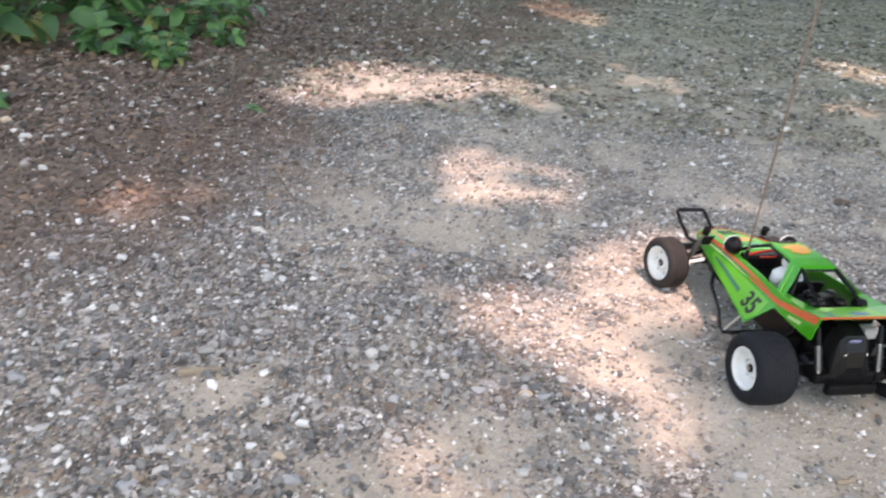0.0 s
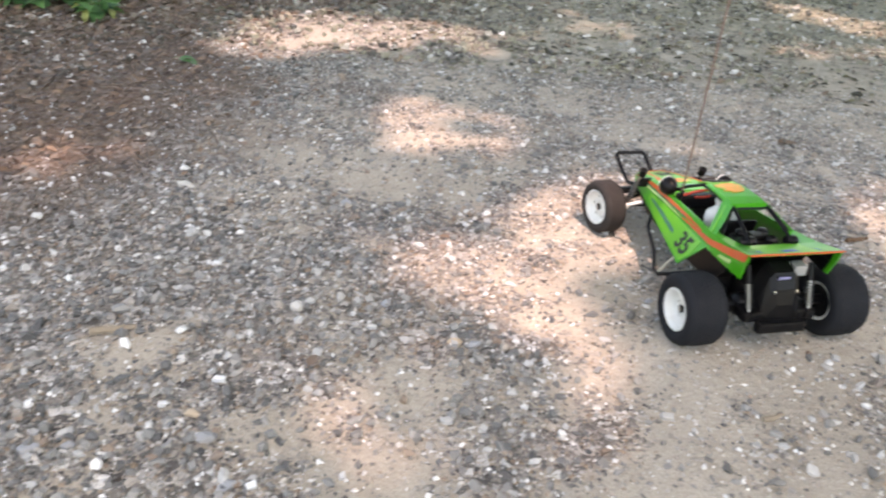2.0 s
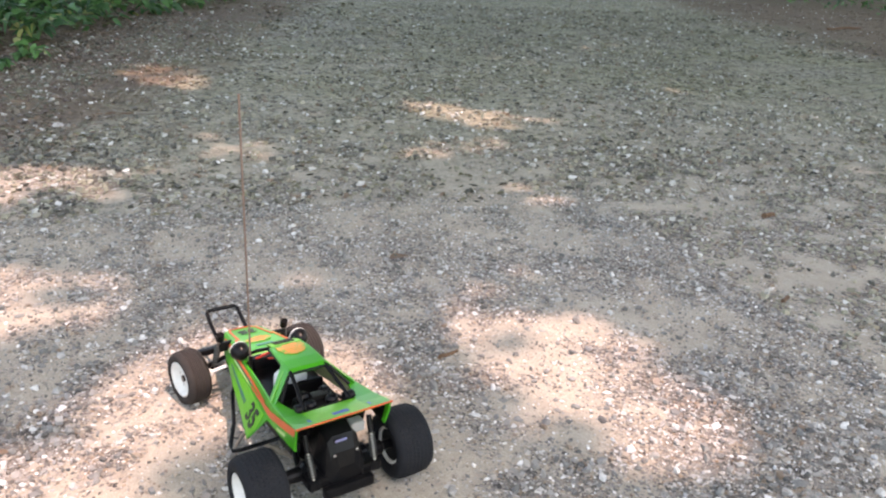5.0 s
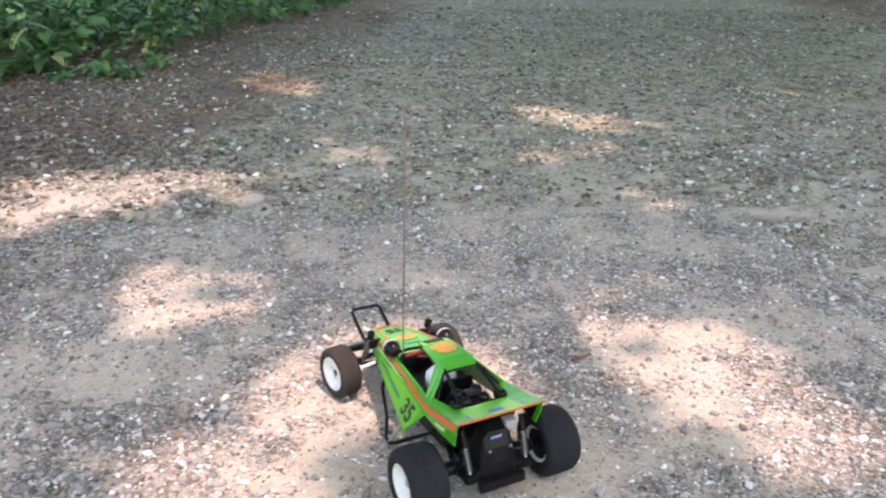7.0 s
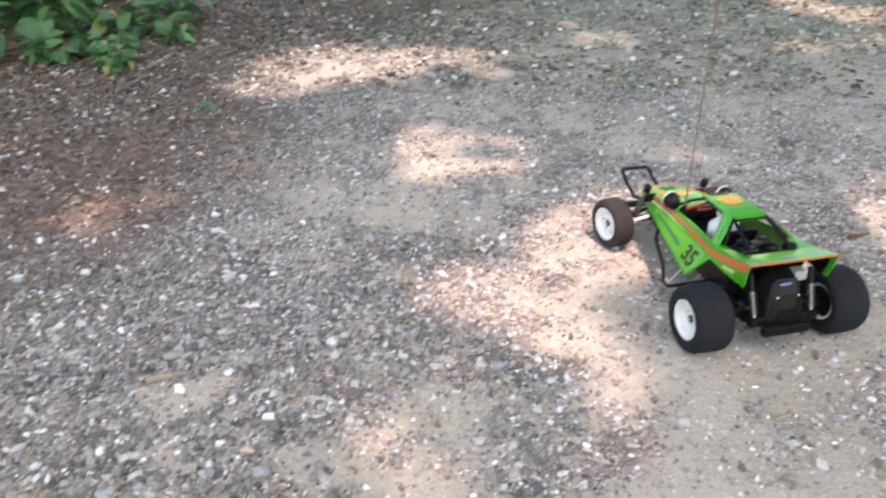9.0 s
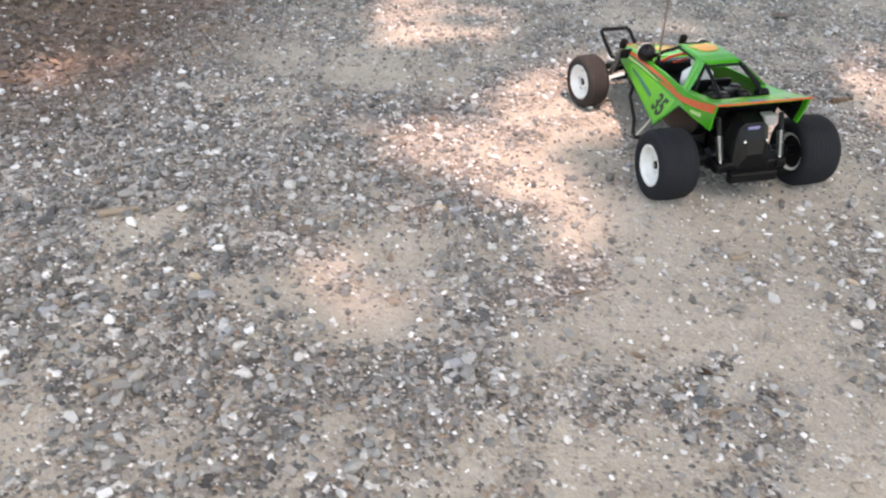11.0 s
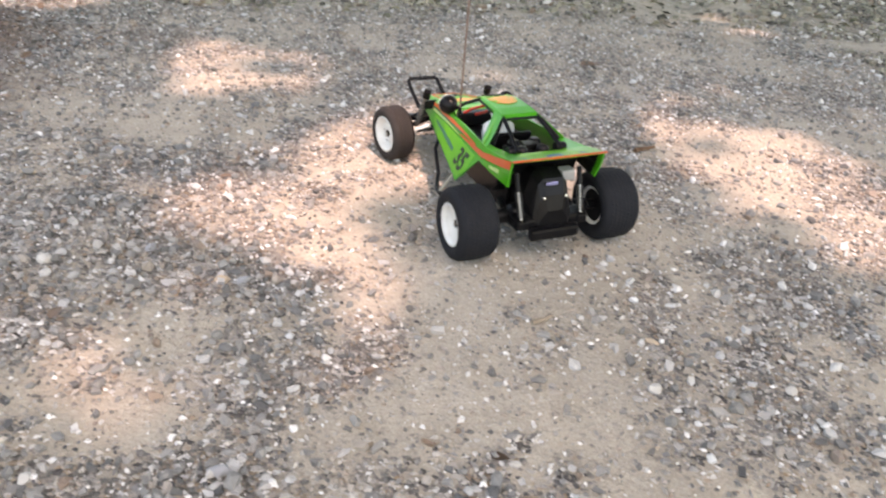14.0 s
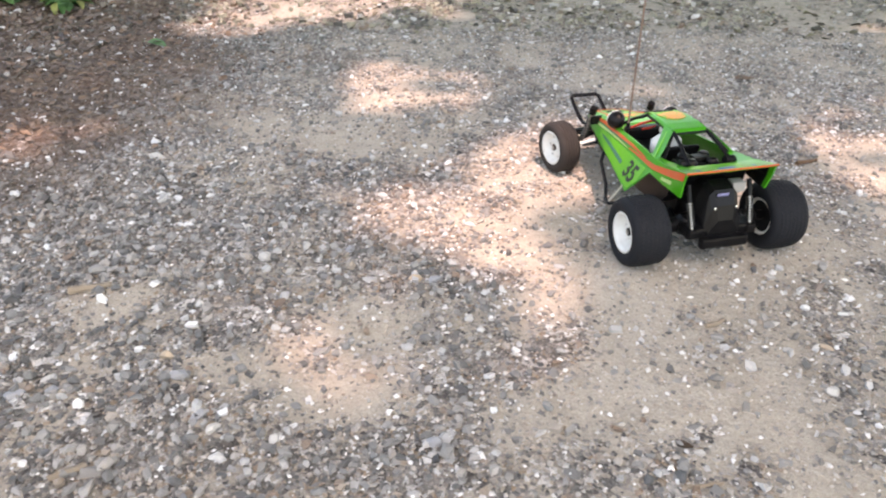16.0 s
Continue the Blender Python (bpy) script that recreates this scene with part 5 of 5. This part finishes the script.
def cockpit(car):
    """What shows through the openings: floor, seat, driver bust, cables, engine moulding."""
    part("cockpit_floor", hull_box(bmesh.new(), -0.010, 0, 0.074, 0.11, 0.074, 0.010, bevel=0.002), BLACK, car)
    part("dashboard", hull_box(bmesh.new(), 0.034, 0, 0.087, 0.014, 0.060, 0.016, bevel=0.003), BLACK, car)
    part("seat_back", hull_box(bmesh.new(), -0.048, 0, 0.088, 0.006, 0.050, 0.024, Matrix.Rotation(-0.25, 4, "Y"), bevel=0.002), BLACK, car)
    bm = bmesh.new()
    bmesh.ops.create_icosphere(bm, subdivisions=3, radius=0.0098, matrix=Matrix.Translation((-0.022, 0.004, 0.1115)) @ Matrix.Diagonal((1.1, 0.95, 1.0, 1)))
    loft(bm, [[(-0.024 + 0.013 * k * math.cos(a), 0.004 + 0.021 * k * math.sin(a), z) for a in np.linspace(0, 2 * math.pi, 12, endpoint=False)]
              for k, z in ((0.9, 0.076), (1.0, 0.090), (0.95, 0.099), (0.5, 0.106))])
    part("driver_figure", bm, PINK, car, "plain white moulded driver bust", smooth=True)
    part("steering_column", tube(bmesh.new(), [(0.030, 0.010, 0.092), (0.012, 0.008, 0.101), (0.002, 0.008, 0.107)], 0.0014, 6), REDCABLE, car, "red rod")
    part("cable", tube(bmesh.new(), [(0.032, -0.024, 0.094), (0.024, -0.016, 0.104), (0.019, 0.004, 0.107), (0.022, 0.018, 0.103), (0.032, 0.024, 0.094)], 0.0017, 6), REDCABLE, car, "red cable")
    part("engine_block", hull_box(bmesh.new(), -0.093, 0, 0.085, 0.050, 0.052, 0.024, bevel=0.003, taper=0.85), BLACK, car)
    for x, y in ((-0.080, 0.013), (-0.080, -0.013), (-0.099, 0.013), (-0.099, -0.013)):
        part("cylinder_cap", spin(bmesh.new(), [(0, -0.004), (0.0064, -0.004), (0.0072, -0.001), (0.0072, 0.003), (0.0050, 0.0055), (0, 0.0060)], 12), BLACK, car, at=Matrix.Translation((x, y, 0.099)) @ pose(0, 0, 0, 90, 0, 0))
    for y in (0.019, -0.019):
        part("engine_bolt", spin(bmesh.new(), [(0, -0.002), (0.0030, -0.002), (0.0036, 0.0005), (0.0022, 0.0026), (0, 0.0030)], 10), CHROME, car, "bright metal bolt", at=Matrix.Translation((-0.110, y, 0.0975)) @ pose(0, 0, 0, 90, 0, 0))
    part("engine_plate", hull_box(bmesh.new(), -0.086, -0.004, 0.1005, 0.010, 0.020, 0.006, bevel=0.001), DARKSTEEL, car)


def rear_end(car):
    """Gearbox with its tall motor housing, axle tubes, dampers and guard."""
    box = []
    for x, k, z0, z1 in ((-0.163, 0.80, 0.030, 0.058), (-0.158, 1.0, 0.027, 0.074), (-0.150, 1.05, 0.026, 0.090), (-0.134, 1.10, 0.027, 0.095), (-0.100, 1.0, 0.030, 0.088)):
        m = (z0 + z1) / 2
        box.append([(x, -0.012 * k, z0), (x, 0.012 * k, z0), (x, 0.022 * k, z0 + 0.006), (x, 0.023 * k, m), (x, 0.0165 * k, z1 - 0.006), (x, 0.011 * k, z1), (x, -0.011 * k, z1), (x, -0.0165 * k, z1 - 0.006), (x, -0.023 * k, m), (x, -0.022 * k, z0 + 0.006)])
    gear = part("gearbox", loft(bmesh.new(), box), BLACK, car, "black gearbox and motor housing")
    part("maker_plate", hull_box(bmesh.new(), -0.1555, 0.004, 0.0865, 0.0012, 0.013, 0.004, Matrix.Rotation(-0.5, 4, "Y")), VIOLET, gear, "small violet-blue plate")
    part("motor_cap", hull_box(bmesh.new(), -0.139, -0.0215, 0.088, 0.014, 0.016, 0.012, bevel=0.002), HOLE, gear, "grey motor end cap")
    for y, z in ((-0.013, 0.072), (0.013, 0.072), (-0.010, 0.038), (0.010, 0.038), (0.0, 0.033)):
        part("screw", spin(bmesh.new(), [(0, -0.001), (0.0016, -0.001), (0.0018, 0.0008), (0, 0.0014)], 8), CHROME, gear, "bright screw", at=pose(float(np.interp(z, [0.030, 0.058, 0.074], [-0.1632, -0.1632, -0.1584])), y, z, 0, 0, 90))
    part("rear_axle", spin(bmesh.new(), [(0, -0.078), (0.0056, -0.078), (0.0056, -0.060), (0.0078, -0.058), (0.0085, -0.040), (0.0125, -0.036), (0.0140, -0.020), (0.0140, 0.020), (0.0125, 0.036), (0.0085, 0.040), (0.0078, 0.058), (0.0056, 0.060), (0.0056, 0.078), (0, 0.078)], 14), BLACK, car, at=Matrix.Translation((-0.131, 0, 0.041)))
    # black plate added to make the space under wing and hatch dark
    part("bulkhead", shell(bmesh.new(), [[(x, y, z) for y in (-0.046, -0.02, 0.02, 0.046)] for x, z in ((-0.122, 0.0995), (-0.112, 0.070), (-0.100, 0.056))], (0.002, 0, 0)), BLACK, car)
    part("rear_guard", hull_box(bmesh.new(), -0.166, 0, 0.034, 0.010, 0.058, 0.013, bevel=0.003), BLACK, car)
    part("axle_bracket", hull_box(bmesh.new(), -0.150, 0, 0.043, 0.022, 0.086, 0.012, bevel=0.003), BLACK, car)
    for s in (1, -1):
        low, high = Vector((-0.158, s * 0.036, 0.046)), Vector((-0.138, s * 0.038, 0.094))
        damper = part("rear_damper", tube(bmesh.new(), [low, high], 0.0018, 10), STEEL, car, "bright steel rear damper")
        part("damper_body", tube(bmesh.new(), [low.lerp(high, 0.62), high], 0.0030, 10), BLACK, damper)
        pts = []
        for k in range(73):
            c = low.lerp(high, 0.12 + 0.5 * k / 72)
            pts.append(c + Vector((0.0038 * math.cos(k * 0.785), 0.0038 * math.sin(k * 0.785), 0)))
        part("spring", tube(bmesh.new(), pts, 0.0006, 5), DARKSTEEL, damper)
        part("damper_foot", hull_box(bmesh.new(), -0.156, s * 0.036, 0.043, 0.014, 0.012, 0.010, bevel=0.002), BLACK, car)
        part("trailing_arm", tube(bmesh.new(), [(-0.156, s * 0.030, 0.041), (-0.131, s * 0.040, 0.041), (-0.095, s * 0.030, 0.042)], 0.0038, 8), BLACK, car)


def front_end(car):
    """Arms, steering rods, dampers, tubular bumper and skid bar."""
    for s in (1, -1):
        part("front_arm", tube(bmesh.new(), [(0.112, s * 0.018, 0.044), (0.124, s * 0.042, 0.039), (0.127, s * 0.066, 0.035)], 0.0042, 8), BLACK, car)
        part("front_arm", tube(bmesh.new(), [(0.138, s * 0.018, 0.048), (0.132, s * 0.042, 0.044), (0.128, s * 0.065, 0.040)], 0.0030, 8), BLACK, car)
        part("steering_rod", tube(bmesh.new(), [(0.106, s * 0.036, 0.050), (0.108, s * 0.062, 0.044)], 0.0024, 6), WHITE, car, "white steering rod")
        part("rod_end", hull_box(bmesh.new(), 0.109, s * 0.060, 0.0442, 0.010, 0.010, 0.007, bevel=0.002), WHITE, car, "white rod end")
        part("kingpin", tube(bmesh.new(), [(0.128, s * 0.064, 0.024), (0.128, s * 0.064, 0.052)], 0.0055, 8), BLACK, car)
        low, high = Vector((0.124, s * 0.048, 0.044)), Vector((0.108, s * 0.043, 0.088))
        damper = part("front_damper", tube(bmesh.new(), [low, high], 0.0026, 10), STEEL, car, "steel front damper")
        part("damper_cap", tube(bmesh.new(), [high, high + Vector((-0.003, 0, 0.009))], 0.0050, 10), BLACK, damper)
        pts = []
        for k in range(57):
            c = low.lerp(high, 0.15 + 0.65 * k / 56)
            pts.append(c + Vector((0.0042 * math.cos(k * 0.785), 0.0042 * math.sin(k * 0.785), 0)))
        part("spring", tube(bmesh.new(), pts, 0.0007, 5), DARKSTEEL, damper)
        part("shock_tower", hull_box(bmesh.new(), 0.108, s * 0.034, 0.078, 0.006, 0.022, 0.012, bevel=0.002), BLACK, car)
        part("bumper_post", tube(bmesh.new(), [(0.148, s * 0.016, 0.050), (0.170, s * 0.020, 0.040), (0.190, s * 0.024, 0.030)], 0.0042, 8), BLACK, car)
    hoop = [(0.150, 0.018, 0.052), (0.182, 0.0225, 0.046), (0.212, 0.0225, 0.058), (0.229, 0.0220, 0.0670), (0.232, 0.0195, 0.0690)]
    part("bumper_loop", tube(bmesh.new(), hoop + [(x, -y, z) for x, y, z in hoop[::-1]], 0.0029, 8), BLACK, car, "black tubular front bumper")
    part("bumper_bar", hull_box(bmesh.new(), 0.194, 0, 0.027, 0.012, 0.146, 0.008, bevel=0.003), BLACK, car)


def buggy():
    car = tagged(new("toy_buggy"), "bright green radio-controlled off-road buggy with white wheels", "toy car")
    rings = []
    for x, w, z0, z1 in ((-0.105, 0.028, 0.034, 0.060), (-0.09, 0.033, 0.030, 0.068), (0.02, 0.034, 0.028, 0.066), (0.10, 0.030, 0.032, 0.062), (0.150, 0.022, 0.042, 0.058)):
        rings.append([(x, -w, z1), (x, -w, z0 + 0.006), (x, -w + 0.006, z0), (x, w - 0.006, z0), (x, w, z0 + 0.006), (x, w, z1)])
    part("chassis_tub", loft(bmesh.new(), rings), BLACK, car, "black plastic chassis tub")
    bonnet(car)
    for s in (1, -1):
        body_side(car, s)
    roof(car)
    rear_hatch(car)
    cockpit(car)
    rear_end(car)
    front_end(car)
    part("cable", tube(bmesh.new(), [(-0.105, -0.030, 0.080), (-0.100, -0.046, 0.072), (-0.088, -0.052, 0.070), (-0.074, -0.046, 0.076)], 0.0016, 6), YELLOW, car, "yellow cable")
    part("cable", tube(bmesh.new(), [(-0.052, -0.037, 0.060), (-0.050, -0.046, 0.050), (-0.048, -0.042, 0.040)], 0.0022, 6), YELLOW, car, "yellow cable")
    part("connector", hull_box(bmesh.new(), -0.036, -0.042, 0.048, 0.014, 0.010, 0.011, bevel=0.002), BLUEPART, car, "blue connector")
    for s in (1, -1):
        part("side_bar", tube(bmesh.new(), [(0.086, s * 0.030, 0.040), (0.060, s * 0.046, 0.037), (0.0, s * 0.066, 0.034), (-0.034, s * 0.082, 0.031), (-0.046, s * 0.083, 0.031), (-0.052, s * 0.076, 0.034), (-0.060, s * 0.034, 0.040)], 0.0025, 8), BLACK, car, "black side guard tube")
        part("strut", tube(bmesh.new(), [(-0.044, s * 0.082, 0.032), (-0.050, s * 0.069, 0.056)], 0.0020, 6), STEEL, car, "bare steel strut")
        lamp = part("headlight", spin(bmesh.new(), [(0, -0.0135), (0.0045, -0.0125), (0.0088, -0.0085), (0.0114, -0.0025), (0.0119, 0.0016), (0.0085, 0.004), (0, 0.0015)], 24), BLACK, car, "black round spot lamp", smooth=True,
                    at=Matrix.Translation((0.047, s * 0.0385, 0.1010)) @ pose(0, 0, 0, 0, 0, -90))
        part("bezel", spin(bmesh.new(), [(0.0086, 0.0020), (0.0117, 0.0014), (0.0117, 0.0036), (0.0106, 0.0052), (0.0088, 0.0050)], 24), WHITE, lamp, "white ring", smooth=True)
        part("lens", spin(bmesh.new(), [(0, 0.0068), (0.004, 0.0064), (0.0088, 0.0046), (0.0088, 0.0036), (0, 0.0036)], 24), CHROME, lamp, "silvered lens", smooth=True)
        part("lamp_bracket", tube(bmesh.new(), [(0.045, s * 0.036, 0.088), (0.045, s * 0.038, 0.096)], 0.0030, 6), BLACK, car)
    ant = part("antenna", tube(bmesh.new(), [(0.018, 0.036, 0.080), (0.018, 0.036, 0.16), (0.016, 0.037, 0.26), (0.012, 0.039, 0.42)], 0.0013, 6), GREYWIRE, car, "thin brownish steel whip antenna")
    part("antenna_mount", tube(bmesh.new(), [(0.018, 0.036, 0.078), (0.018, 0.036, 0.108)], 0.0022, 8), BLACK, ant)
    for s in (1, -1):
        wheel(car, -0.131, s * 0.086, 0.0400, 0.045, 0.0216, s, 0, False)
        wheel(car, 0.128, s * 0.079, 0.0355, 0.031, 0.0215, s, 10, True)
    rest = [(-0.131, 0.086), (-0.131, -0.086), (0.128, 0.079), (0.128, -0.079)]
    a = radians(CAR_HEADING)
    ground = [float(height(CAR_AT[0] + x * math.cos(a) - y * math.sin(a), CAR_AT[1] + x * math.sin(a) + y * math.cos(a))) for x, y in rest]
    car.matrix_world = pose(*CAR_AT, sum(ground) / 4 + 0.001, 0, 0, CAR_HEADING)
    return car


buggy()
